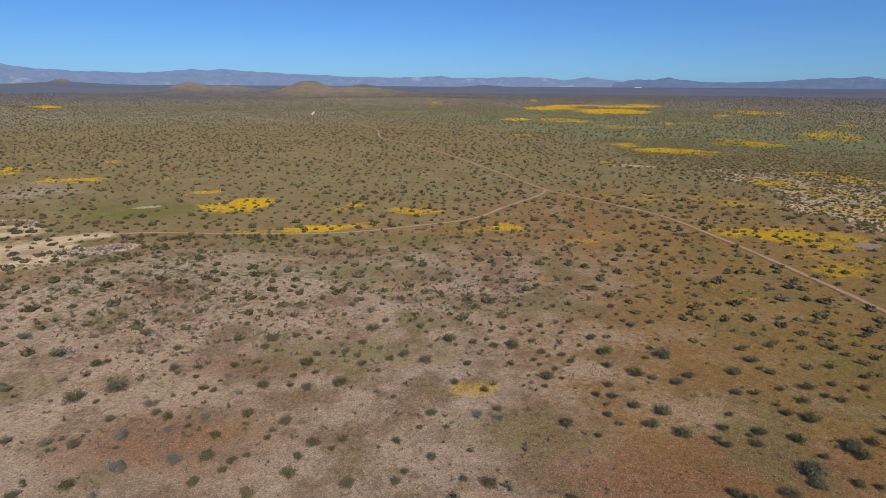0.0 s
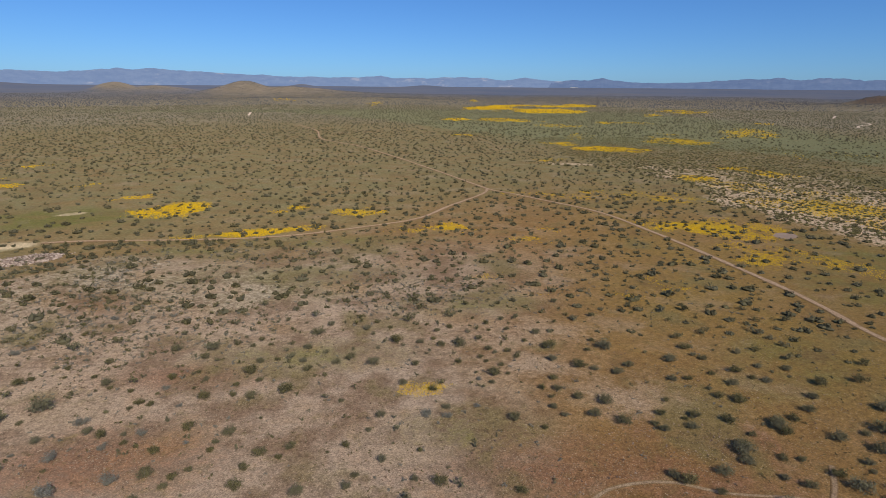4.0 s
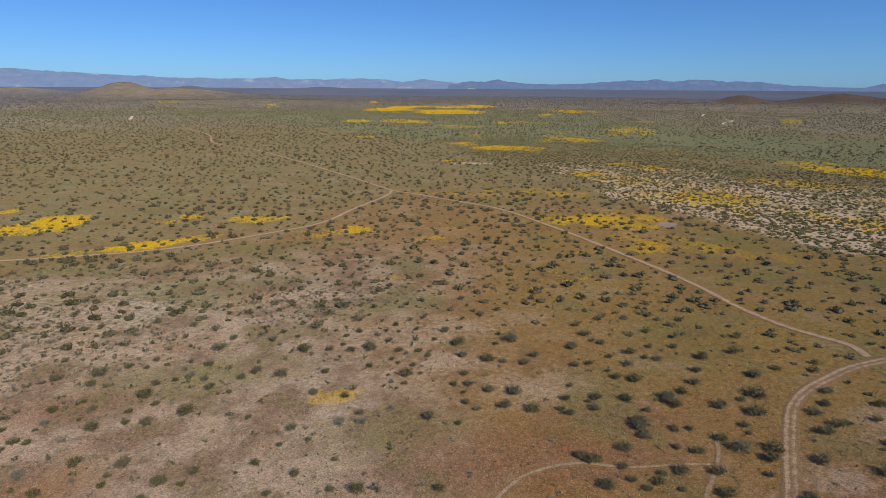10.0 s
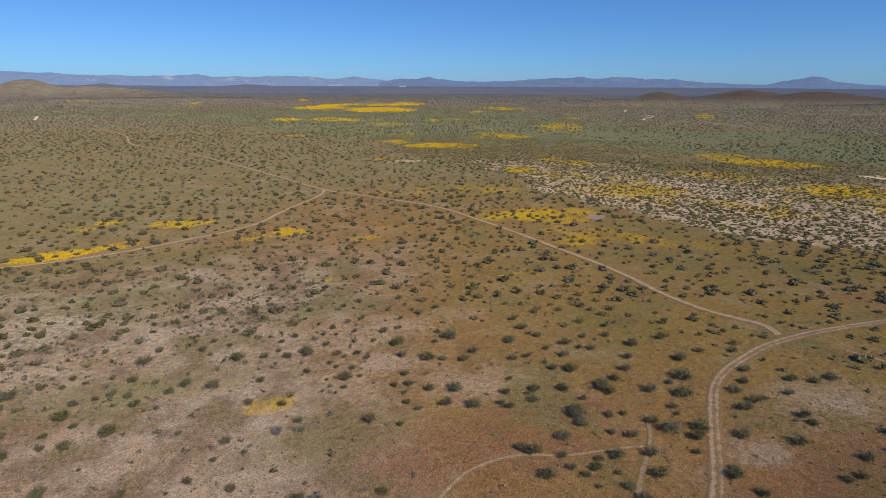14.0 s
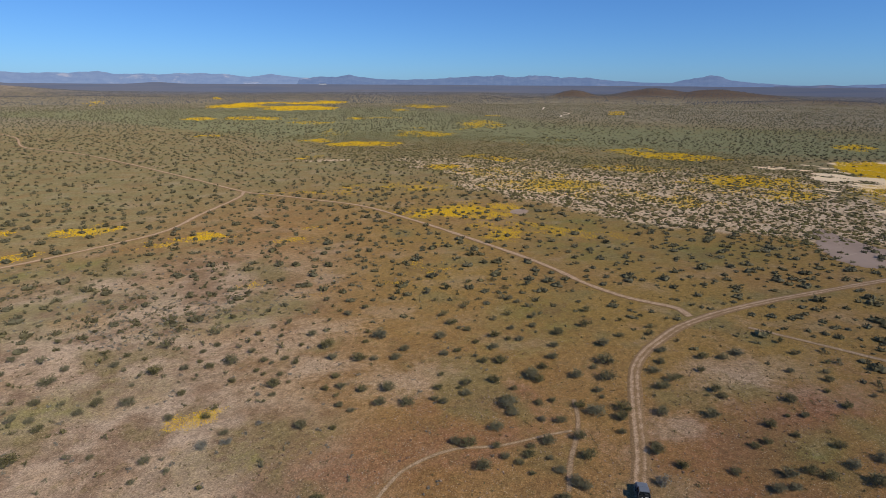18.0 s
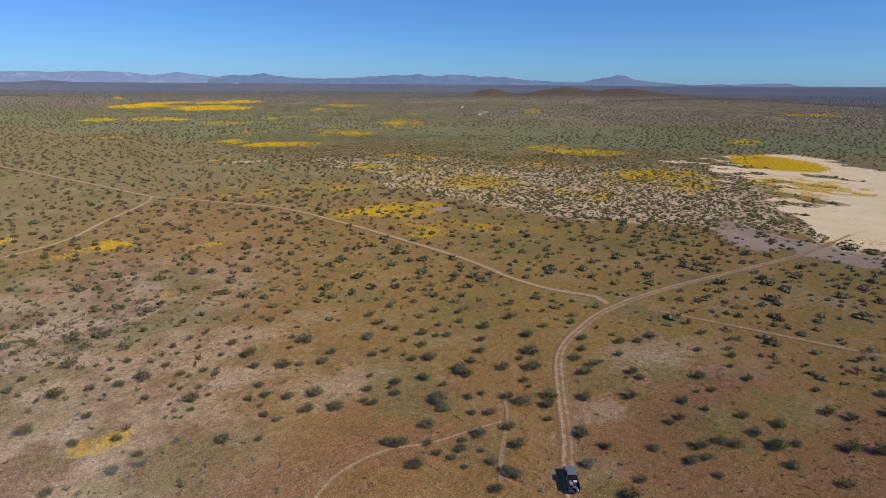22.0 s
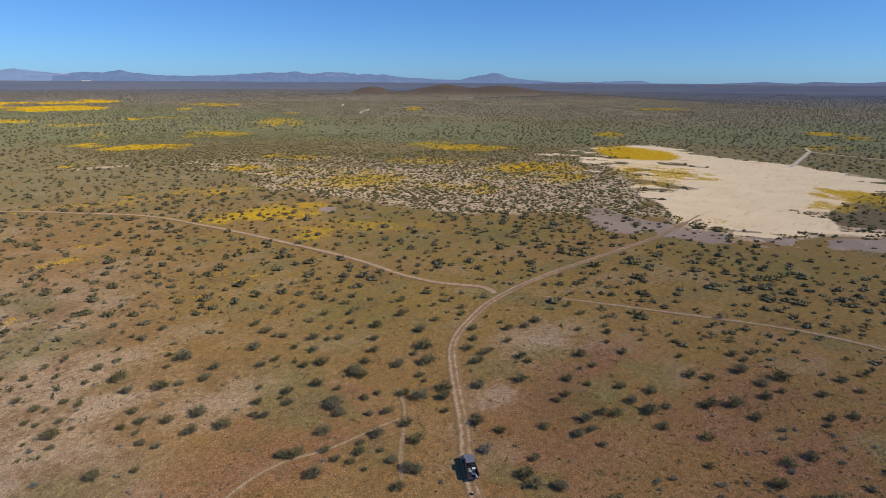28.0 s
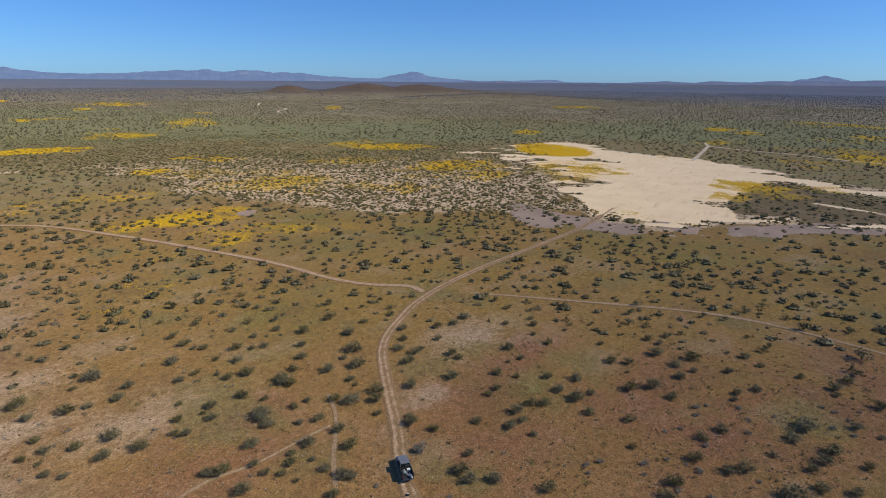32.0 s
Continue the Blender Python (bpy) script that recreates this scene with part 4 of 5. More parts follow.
BUSHES_E = [(21.8, 144.6, 1.25), (21.8, 122.0, 0.96), (20.8, 112.6, 0.78), (25.1, 130.6, 0.89), (21.7, 110.4, 0.66), (25.1, 126.5, 0.62), (23.3, 116.3, 1.03), (21.4, 101.4, 0.71), (24.3, 114.4, 0.68), (22.5, 104.6, 1.57), (29.5, 132.6, 1.03), (24.7, 108.4, 0.86), (29.8, 126.6, 0.86), (27.6, 114.8, 0.91), (25.5, 104.5, 0.63), (33.8, 133.6, 1.16), (29.0, 112.0, 1.00), (23.2, 87.9, 1.45), (32.7, 119.8, 0.82), (19.9, 68.9, 0.96), (36.7, 123.8, 1.21), (31.3, 98.1, 0.89), (37.7, 115.8, 1.71), (28.0, 84.6, 0.70), (47.5, 143.5, 1.10), (43.1, 129.8, 0.88), (37.1, 109.9, 1.31), (32.2, 94.8, 0.67), (34.9, 101.7, 1.12), (31.6, 90.9, 0.93), (34.2, 97.3, 1.08), (47.8, 134.2, 0.78), (48.7, 130.7, 1.40)]
BUSHES_F = [(32.9, 88.3, 0.82), (41.8, 106.3, 1.80), (37.6, 93.8, 1.24), (54.4, 133.2, 1.16), (46.5, 113.5, 0.79), (49.1, 118.3, 0.81), (44.9, 104.8, 1.05), (38.6, 87.5, 1.44), (50.9, 114.3, 1.92), (42.5, 91.6, 1.59), (49.4, 102.5, 1.34), (52.9, 105.2, 1.26), (43.3, 85.0, 1.58), (74.6, 134.1, 1.56), (74.0, 127.9, 0.87), (48.5, 83.7, 0.96), (51.2, 86.7, 1.07), (63.3, 106.7, 1.60), (54.5, 91.3, 0.75), (70.9, 117.7, 1.39), (49.5, 81.8, 1.02), (59.9, 98.8, 1.20), (82.0, 134.8, 1.70), (70.0, 112.3, 1.45), (63.3, 98.8, 1.00), (70.0, 108.8, 0.76), (45.0, 69.8, 1.15), (55.1, 84.8, 0.64), (78.9, 120.0, 1.61), (90.3, 136.2, 1.18), (71.4, 106.9, 1.13), (54.9, 82.1, 1.17), (57.3, 85.3, 1.21)]
BUSHES_G = [(46.6, 68.2, 1.55), (69.3, 100.1, 0.81), (65.5, 94.5, 0.67), (85.3, 122.9, 0.84), (65.8, 91.4, 1.02), (45.4, 62.0, 1.47), (98.8, 134.1, 1.17), (80.8, 108.9, 1.08), (71.5, 95.8, 1.18), (75.5, 100.8, 1.47), (62.7, 83.2, 1.44), (53.5, 69.8, 1.50), (50.4, 65.5, 0.87), (97.7, 126.3, 1.11), (69.2, 89.4, 1.65), (92.6, 119.3, 1.76), (86.1, 109.7, 1.12), (77.2, 97.7, 0.90), (60.5, 76.0, 1.36), (81.6, 102.2, 0.94), (50.1, 62.5, 0.93), (60.0, 74.5, 1.89), (93.8, 115.2, 1.02), (64.5, 78.9, 0.76), (59.1, 71.8, 1.32), (79.3, 96.1, 1.14), (105.3, 125.5, 1.59), (94.7, 111.1, 1.32), (51.3, 60.0, 0.85), (90.7, 105.2, 1.39), (87.2, 100.7, 1.09), (71.4, 82.0, 1.45), (70.9, 80.3, 1.71)]
BUSHES_H = [(53.8, 60.7, 1.03), (55.6, 62.6, 0.90), (51.4, 57.0, 0.61), (71.0, 78.6, 1.24), (65.5, 72.2, 1.02), (75.4, 82.6, 1.15), (62.4, 67.6, 0.80), (80.2, 85.0, 1.42), (84.4, 89.2, 1.14), (58.8, 61.9, 1.34), (89.7, 94.1, 1.56), (68.4, 71.5, 0.76), (56.4, 58.4, 0.64), (65.1, 65.4, 1.16), (55.8, 55.0, 1.02), (79.0, 76.3, 1.57), (51.9, 49.9, 1.10), (98.9, 93.8, 1.65), (106.4, 100.7, 1.49), (71.6, 67.6, 1.24), (64.5, 60.1, 1.30), (55.9, 51.8, 1.31), (85.2, 77.0, 0.98), (62.2, 55.5, 1.41), (56.4, 50.3, 1.15), (72.7, 64.2, 1.89), (78.9, 69.6, 1.01), (95.1, 83.9, 1.55), (89.1, 77.5, 1.80), (77.8, 67.5, 0.60), (84.1, 72.0, 1.81), (109.4, 92.1, 0.94), (102.2, 85.3, 1.13)]
BUSHES_I = [(75.5, 60.3, 1.33), (78.2, 62.4, 1.56), (72.2, 57.3, 0.82), (109.3, 82.5, 1.29), (113.0, 84.9, 1.06), (94.8, 69.2, 1.35), (87.4, 62.8, 0.42), (104.3, 74.9, 1.22), (74.3, 51.9, 0.85), (99.8, 71.2, 1.06), (73.0, 50.3, 1.40), (91.3, 64.1, 1.51), (83.4, 57.7, 1.39), (112.1, 76.4, 0.77), (95.6, 65.0, 1.34), (97.8, 65.0, 0.91), (73.9, 46.0, 1.05), (109.9, 68.0, 1.23), (104.4, 64.5, 1.06), (96.6, 57.4, 0.54), (99.5, 57.6, 1.22), (90.7, 52.4, 1.43), (113.9, 65.4, 1.25), (98.8, 55.5, 1.10), (118.5, 65.2, 1.41), (67.0, 36.8, 1.41), (71.2, 37.6, 0.90), (65.7, 34.5, 1.37), (80.0, 40.7, 1.07), (89.0, 43.0, 0.97), (133.2, 63.8, 1.38), (97.5, 45.3, 1.15), (92.1, 42.7, 0.99)]
BUSHES_J = [(67.9, 31.2, 1.22), (121.0, 54.5, 0.88), (130.8, 58.3, 1.21), (109.2, 48.2, 1.37), (103.3, 45.4, 0.54), (81.8, 34.8, 1.15), (98.5, 41.2, 0.82), (86.5, 36.0, 1.38), (106.2, 43.6, 0.99), (137.6, 55.4, 1.10), (84.6, 33.8, 1.08), (132.4, 52.8, 0.93), (127.3, 50.2, 1.02), (124.3, 48.2, 1.12), (119.4, 46.1, 0.84), (90.8, 34.8, 1.23), (134.8, 50.9, 1.07), (81.9, 30.5, 0.78), (116.6, 41.4, 1.16), (92.2, 32.5, 1.32), (101.8, 35.6, 1.03), (70.5, 23.4, 1.27), (98.2, 31.8, 1.28), (125.9, 40.5, 0.61), (131.8, 41.9, 1.02), (129.3, 40.5, 0.75), (104.2, 30.3, 1.23), (97.1, 27.9, 1.64), (132.7, 36.2, 0.88), (100.6, 26.2, 0.98), (93.7, 24.3, 1.20), (123.1, 30.8, 0.81), (115.8, 26.5, 1.53)]
BUSHES_K = [(144.8, 29.6, 1.45), (138.4, 27.9, 1.26), (113.2, 22.1, 0.53), (117.0, 22.8, 1.19), (151.9, 29.1, 1.23), (106.2, 20.1, 1.69), (95.4, 17.2, 1.17), (139.1, 23.9, 1.12), (87.7, 14.9, 0.84), (131.7, 21.8, 1.07), (109.5, 16.1, 1.70), (124.8, 18.3, 1.57), (130.8, 19.0, 0.93), (136.0, 18.0, 1.32), (122.0, 13.7, 1.40), (107.7, 12.0, 1.16), (138.8, 15.5, 0.97), (116.9, 12.0, 1.24), (78.2, 7.7, 1.32), (126.9, 11.2, 1.77), (82.5, 7.2, 1.45), (121.1, 10.0, 0.85), (153.2, 12.6, 1.30), (90.3, 5.5, 1.38), (96.9, 5.2, 1.29), (153.7, 7.5, 1.15), (134.4, 4.8, 0.68), (125.0, 3.6, 1.06), (101.0, 2.5, 1.23), (163.1, 3.2, 1.46), (113.5, 1.5, 0.77), (116.5, 1.3, 1.08), (145.7, 1.5, 0.84)]
BUSHES_L = [(133.9, 1.2, 1.22), (89.6, 0.4, 1.18), (169.9, -0.8, 1.09), (139.0, -1.8, 1.25), (131.4, -2.2, 0.97), (119.9, -2.0, 1.09), (91.5, -1.9, 1.58), (142.8, -3.2, 1.04), (163.6, -6.3, 1.03), (150.4, -8.0, 0.83), (98.2, -5.6, 0.74), (158.6, -10.1, 1.98), (178.4, -12.9, 1.23), (130.7, -9.6, 0.94), (104.7, -8.3, 1.46), (109.9, -10.2, 2.04), (88.7, -8.5, 1.85), (97.3, -11.0, 1.11), (128.8, -15.7, 1.40), (162.8, -20.0, 1.47), (126.1, -15.6, 0.98), (100.3, -12.8, 1.29), (92.6, -12.2, 1.35), (133.8, -17.9, 1.43), (104.2, -14.1, 1.65), (139.0, -19.5, 1.69), (147.1, -21.3, 2.21), (115.0, -18.0, 1.15), (94.3, -16.7, 1.26), (125.3, -22.7, 1.60), (102.8, -19.0, 0.95), (113.8, -21.6, 0.69)]
GREY_BUSHES_A = [(-68.4, 81.5, 1.19), (-115.7, 140.5, 0.95), (-79.8, 102.8, 1.03), (-52.6, 68.8, 0.89), (-63.4, 84.9, 0.62), (-52.4, 74.5, 1.74), (-85.7, 123.2, 1.45), (-56.2, 83.5, 1.56), (-83.1, 125.8, 0.86), (-56.6, 94.1, 1.43), (-44.6, 76.8, 1.62), (-49.5, 85.8, 0.97), (-71.6, 141.0, 1.09), (-44.5, 89.3, 1.10), (-62.3, 141.3, 0.95), (-45.5, 104.8, 1.05), (-40.7, 97.9, 0.79), (-35.5, 86.0, 0.62), (-57.3, 142.6, 0.96), (7.0, 90.7, 1.39), (10.5, 89.8, 1.20), (18.7, 103.0, 0.72), (16.9, 92.9, 0.85), (29.1, 93.4, 0.38), (57.1, 46.1, 0.53), (67.7, 45.4, 1.49), (61.2, 35.4, 0.51), (74.5, 32.9, 0.49), (77.1, 23.1, 0.32), (79.1, 20.3, 0.64), (77.4, 19.5, 0.47), (81.0, 18.5, 0.72), (84.5, 12.3, 0.80)]
GREY_BUSHES_B = [(81.9, 11.8, 0.55), (95.4, 11.0, 0.52), (87.7, 9.4, 0.57), (97.8, 8.9, 0.53), (80.9, 6.6, 0.67), (88.0, 6.4, 0.48), (106.5, 7.7, 0.85), (103.7, 7.2, 0.64), (108.5, 6.0, 0.66), (87.3, 4.6, 0.79), (95.0, 4.3, 0.84), (81.9, 2.0, 0.74), (110.9, 0.4, 0.66), (107.6, -1.3, 0.64), (103.0, -1.6, 0.70), (89.8, -4.0, 0.54), (111.3, -5.3, 0.55), (119.5, -13.0, 0.57), (118.9, -15.1, 0.65), (112.6, -14.5, 0.71), (117.1, -16.9, 0.54), (121.6, -18.9, 0.56), (111.9, -17.5, 0.61)]
CREOSOTES = BUSHES_A + BUSHES_B + BUSHES_C + BUSHES_D + BUSHES_E + BUSHES_F + BUSHES_G + BUSHES_H + BUSHES_I + BUSHES_J + BUSHES_K + BUSHES_L
BURSAGES = GREY_BUSHES_A + GREY_BUSHES_B
HAND = CREOSOTES + BURSAGES
CREOSOTES.sort(key=lambda row: row[0] ** 2 + row[1] ** 2)
MORE_BUSHES = CREOSOTES[300:]
plant(CREOSOTES[:300], KINDS, 1)
plant(BURSAGES, GREYS, 2)


for ob in KINDS + GREYS:
    for o in (ob, *ob.children_recursive):
        bpy.data.objects.remove(o)
def build_scrub(name, x, y, size, rng, leaves, leaf, stems, material, label, variants=5, tall=0.5, flat=1.0):
    vs, ts, tone, count = [], [], [], 0
    group = rng.integers(0, variants, len(x))
    for k in range(variants):
        lv, lt, sv, st = shrub_arrays(300 + k + leaves, leaves, leaf, stems, 1.0, tall)
        lv = lv * np.array([1, 1, flat])
        if stems:
            lv, lt = np.vstack([lv, sv]), np.vstack([lt, st + len(lv)])
        on = group == k
        if not on.any():
            continue
        z = height(x[on], y[on]) - 0.03
        v, t = scatter(lv, lt, x[on], y[on], z, size[on], rng.uniform(0, 2 * np.pi, on.sum()), rng.uniform(0.8, 1.25, on.sum()))
        vs.append(v)
        ts.append(t + count)
        tone.append(np.repeat(rng.uniform(0, 1, on.sum()), len(lv)))
        count += len(v)
    me = mesh_of(name, np.vstack(vs), np.vstack(ts), material, {"tone": np.concatenate(tone)})
    tagged(new(name, me), label, "scrub", kind="stuff")


def clump_arrays(seed, lobes, sides, sprays, spray, tall):
    """Corners and triangles of one far shrub about 2 m wide: uneven leafy lobes and sprays that break its outline."""
    rng = np.random.default_rng(seed)
    if not lobes:
        a = 2 * np.pi * (np.arange(sides) + rng.uniform(-0.25, 0.25, sides)) / sides
        r = rng.uniform(0.7, 1.1, sides)
        v = np.vstack([np.stack([np.cos(a) * r, np.sin(a) * r, 0 * a], -1), [[rng.normal(0, 0.2), rng.normal(0, 0.2), tall * 2]]])
        i = np.arange(sides)
        return v, np.stack([i, (i + 1) % sides, 0 * i + sides], -1)
    vs, ts, count = [], [], 0
    for k in range(lobes):
        off = rng.uniform(0.25, 0.62) if lobes > 1 else 0.0
        turn = 2 * np.pi * (k + rng.uniform(-0.3, 0.3)) / lobes
        r, up = (rng.uniform(0.36, 0.58), rng.uniform(0.6, 1.1) * tall * 2) if lobes > 1 else (0.9, tall * 1.8)
        a = 2 * np.pi * (np.arange(sides) + rng.uniform(-0.25, 0.25, sides)) / sides
        low, mid = r * rng.uniform(0.6, 0.85, sides), r * rng.uniform(0.8, 1.2, sides)
        ring = lambda q, z: np.stack([np.cos(a) * q, np.sin(a) * q, z], -1)
        dome = np.vstack([ring(low, np.zeros(sides)), ring(mid, up * rng.uniform(0.35, 0.7, sides)), [[rng.normal(0, 0.12) * r, rng.normal(0, 0.12) * r, up]]])
        vs.append(dome + np.array([np.cos(turn) * off, np.sin(turn) * off, 0]))
        i = np.arange(sides)
        j = (i + 1) % sides
        t = [np.stack([i, j, j + sides], -1), np.stack([i, j + sides, i + sides], -1), np.stack([i + sides, j + sides, 0 * i + 2 * sides], -1)]
        ts.append(np.vstack(t) + count)
        count += len(dome)
    if sprays:
        lv, lt, _, _ = shrub_arrays(seed + 50, sprays, spray, 0, 1.0, tall)
        vs.append(lv)
        ts.append(lt + count)
    return np.vstack(vs), np.vstack(ts)


def build_clumps(name, x, y, size, rng, lobes, sides, sprays, spray, material, label, tall=0.4, variants=6):
    vs, ts, tone, count = [], [], [], 0
    group = rng.integers(0, variants, len(x))
    for k in range(variants):
        cv, ct = clump_arrays(900 + k + 10 * lobes, lobes, sides, sprays, spray, tall)
        on = group == k
        v, t = scatter(cv, ct, x[on], y[on], height(x[on], y[on]) - 0.03, size[on], rng.uniform(0, 2 * np.pi, on.sum()), rng.uniform(0.75, 1.35, on.sum()))
        vs.append(v)
        ts.append(t + count)
        tone.append(np.repeat(rng.uniform(0, 1, on.sum()), len(cv)))
        count += len(v)
    me = mesh_of(name, np.vstack(vs), np.vstack(ts), material, {"tone": np.concatenate(tone)})
    tagged(new(name, me), label, "scrub", kind="stuff")


rest = np.array(MORE_BUSHES)
build_scrub("near_scrub", rest[:, 0], rest[:, 1], rest[:, 2], np.random.default_rng(4), 260, 0.16, 8, CREOSOTE, "scattered dark olive desert shrubs")
taken = np.array(HAND)
for crowded, gap, name, label in ((False, 5.9, "scrub", "evenly scattered dark olive desert shrubs"), (True, 2.55, "salt_scrub", "crowded low dark shrubs on white soil")):
    x, y, rng = sow(146, 325, gap, 8, crowded)
    free = np.array([np.min((taken[:, 0] - a) ** 2 + (taken[:, 1] - b) ** 2) > 12 for a, b in zip(x, y)])
    x, y = x[free], y[free]
    build_clumps("middle_" + name, x, y, shrub_size(x, y, rng), rng, 4, 5, 26 if crowded else 50, 0.26, SALTLEAF if crowded else FARLEAF, label, 0.27 if crowded else 0.36)
    x, y, rng = sow(325, 800, 6.3 if not crowded else 2.8, 9, crowded)
    build_clumps("far_" + name, x, y, shrub_size(x, y, rng), rng, 1 if crowded else 2, 4, 4 if crowded else 8, 0.42, SALTLEAF if crowded else FARLEAF, label + " further off", 0.30 if crowded else 0.36)
x, y, rng = sow(800, 1750, 6.4, 10, False, thin=0.95)
build_clumps("distant_scrub", x, y, 1.12 * shrub_size(x, y, rng), rng, 0, 4, 0, 0.6, FARLEAF, "dense distant dark scrub towards the hills", 0.5)
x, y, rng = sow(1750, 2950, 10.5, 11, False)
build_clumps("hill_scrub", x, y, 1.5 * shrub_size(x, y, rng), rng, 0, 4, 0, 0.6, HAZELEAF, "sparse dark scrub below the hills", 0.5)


# many small shrubs between the larger ones, thickest between the tracks and the dry lake
x, y, rng = sow(128, 330, 4.4, 16, False, (-6, 103))
thick = blobs(x, y, [(172, 25, 42, 34, 0), (195, 5, 44, 30, 0), (150, 40, 22, 14, 0), (185, 110, 50, 40, 0), (215, 60, 30, 30, 0)])
free = np.array([np.min((taken[:, 0] - a) ** 2 + (taken[:, 1] - b) ** 2) > 7 for a, b in zip(x, y)]) & (rng.uniform(0, 1, len(x)) < 0.38 + 0.62 * step(0.2, 0.6, thick))
build_clumps("low_scrub", x[free], y[free], (0.52 + 0.2 * step(0.2, 0.6, thick[free])) * shrub_size(x[free], y[free], rng), rng, 3, 5, 24, 0.3, FARLEAF, "many small dark shrubs scattered between the larger ones", 0.34)
# a belt of bushes along the brow of the rise
rng = np.random.default_rng(77)
n = 70
x = rng.uniform(-128, -62, n)
y = 212 + 3.0 * np.sin(x * 0.06) + rng.normal(0, 4.0, n)
on = off_track(x, y) > 3.0
build_scrub("brow_scrub", x[on], y[on], rng.uniform(0.6, 1.35, on.sum()), rng, 150, 0.22, 6, CREOSOTE, "belt of olive bushes along the brow of the rise")
# tufts and low shrubs straying onto the clay of the dry lake
rng = np.random.default_rng(78)
n = 60000
x, y = rng.uniform(215, 520, n), rng.uniform(-70, 220, n)
deep = playa_depth(x, y)
streaks = fbm(x * 0.8 + y * 0.3, (y - 0.4 * x) * 0.4, 12, 4, 29)
on = (deep > -0.15) & (streaks > 0.46 + 0.5 * np.minimum(deep, 0.8) + 0.0007 * (x - 250) - 0.09 * step(76, 68, np.degrees(np.arctan2(x, y)))) & (off_track(x, y) > 2.0)
x, y = x[on], y[on]
build_scrub("shore_scrub", x, y, rng.uniform(0.25, 0.8, len(x)), rng, 30, 0.5, 0, SALTLEAF, "streaks of low dark shrubs on the edge of the dry lake", tall=0.3)
# small plants on the stony rise and between the shrubs
def strew(n, near, far, az, seed, where):
    rng = np.random.default_rng(seed)
    d, a = np.sqrt(rng.uniform(near**2, far**2, n)), np.radians(rng.uniform(*az, n))
    x, y = d * np.sin(a), d * np.cos(a)
    on = (rng.uniform(0, 1, n) < where(x, y)) & (off_track(x, y) > 1.6) & (playa_depth(x, y) < -0.1)
    return x[on], y[on], rng


def rise_share(x, y):
    return blobs(x, y, [(-90, 150, 60, 45, 20), (-20, 150, 60, 22, 0)]) * step(0.35, 0.6, fbm(x, y, 22, 3, 91)) + 0.04


x, y, rng = strew(850, 62, 235, (-43, 14), 15, lambda x, y: 0.35 + 0.65 * blobs(x, y, [(-90, 160, 70, 60, 20), (-20, 150, 60, 40, 0), (-150, 240, 60, 30, 0)]))
free = np.array([np.min((taken[:, 0] - a) ** 2 + (taken[:, 1] - b) ** 2) > 6 for a, b in zip(x, y)]) & (blobs(x, y, SAND) < 0.4)
x, y = x[free], y[free]
build_scrub("rise_scrub", x, y, rng.lognormal(-0.22, 0.3, len(x)).clip(0.4, 1.4), rng, 110, 0.2, 5, CREOSOTE, "scattered olive shrubs over the stony rise")
x, y, rng = strew(17000, 60, 225, (-42, 40), 12, rise_share)
s = rng.uniform(0.25, 0.65, len(x))
half = int(len(x) * 0.7)
build_scrub("small_grey_shrubs", x[:half], y[:half], s[:half], rng, 60, 0.26, 0, GREYLEAF, "low pale grey shrubs on the stony rise", tall=0.36)
build_scrub("small_olive_shrubs", x[half:], y[half:], s[half:] * 1.25, rng, 60, 0.26, 0, CREOSOTE, "low olive-green shrubs on the stony rise")
x, y, rng = strew(2300, 60, 150, (30, 102), 13, lambda x, y: 0.06 + 0.5 * blob(x, y, 120, -8, 50, 50))
build_scrub("small_dusky_shrubs", x, y, rng.uniform(0.2, 0.52, len(x)), rng, 50, 0.26, 0, SALTLEAF, "very small dusky shrubs on red soil", tall=0.4)
x, y, rng = strew(16000, 52, 190, (-43, 102), 14, lambda x, y: step(0.42, 0.62, fbm(x, y, 16, 4, 93)) * 0.8 + 0.08)
build_scrub("dry_grass", x, y, rng.uniform(0.08, 0.22, len(x)), rng, 10, 0.8, 0, DRYGRASS, "tiny dry grass tufts between the shrubs", tall=0.5)


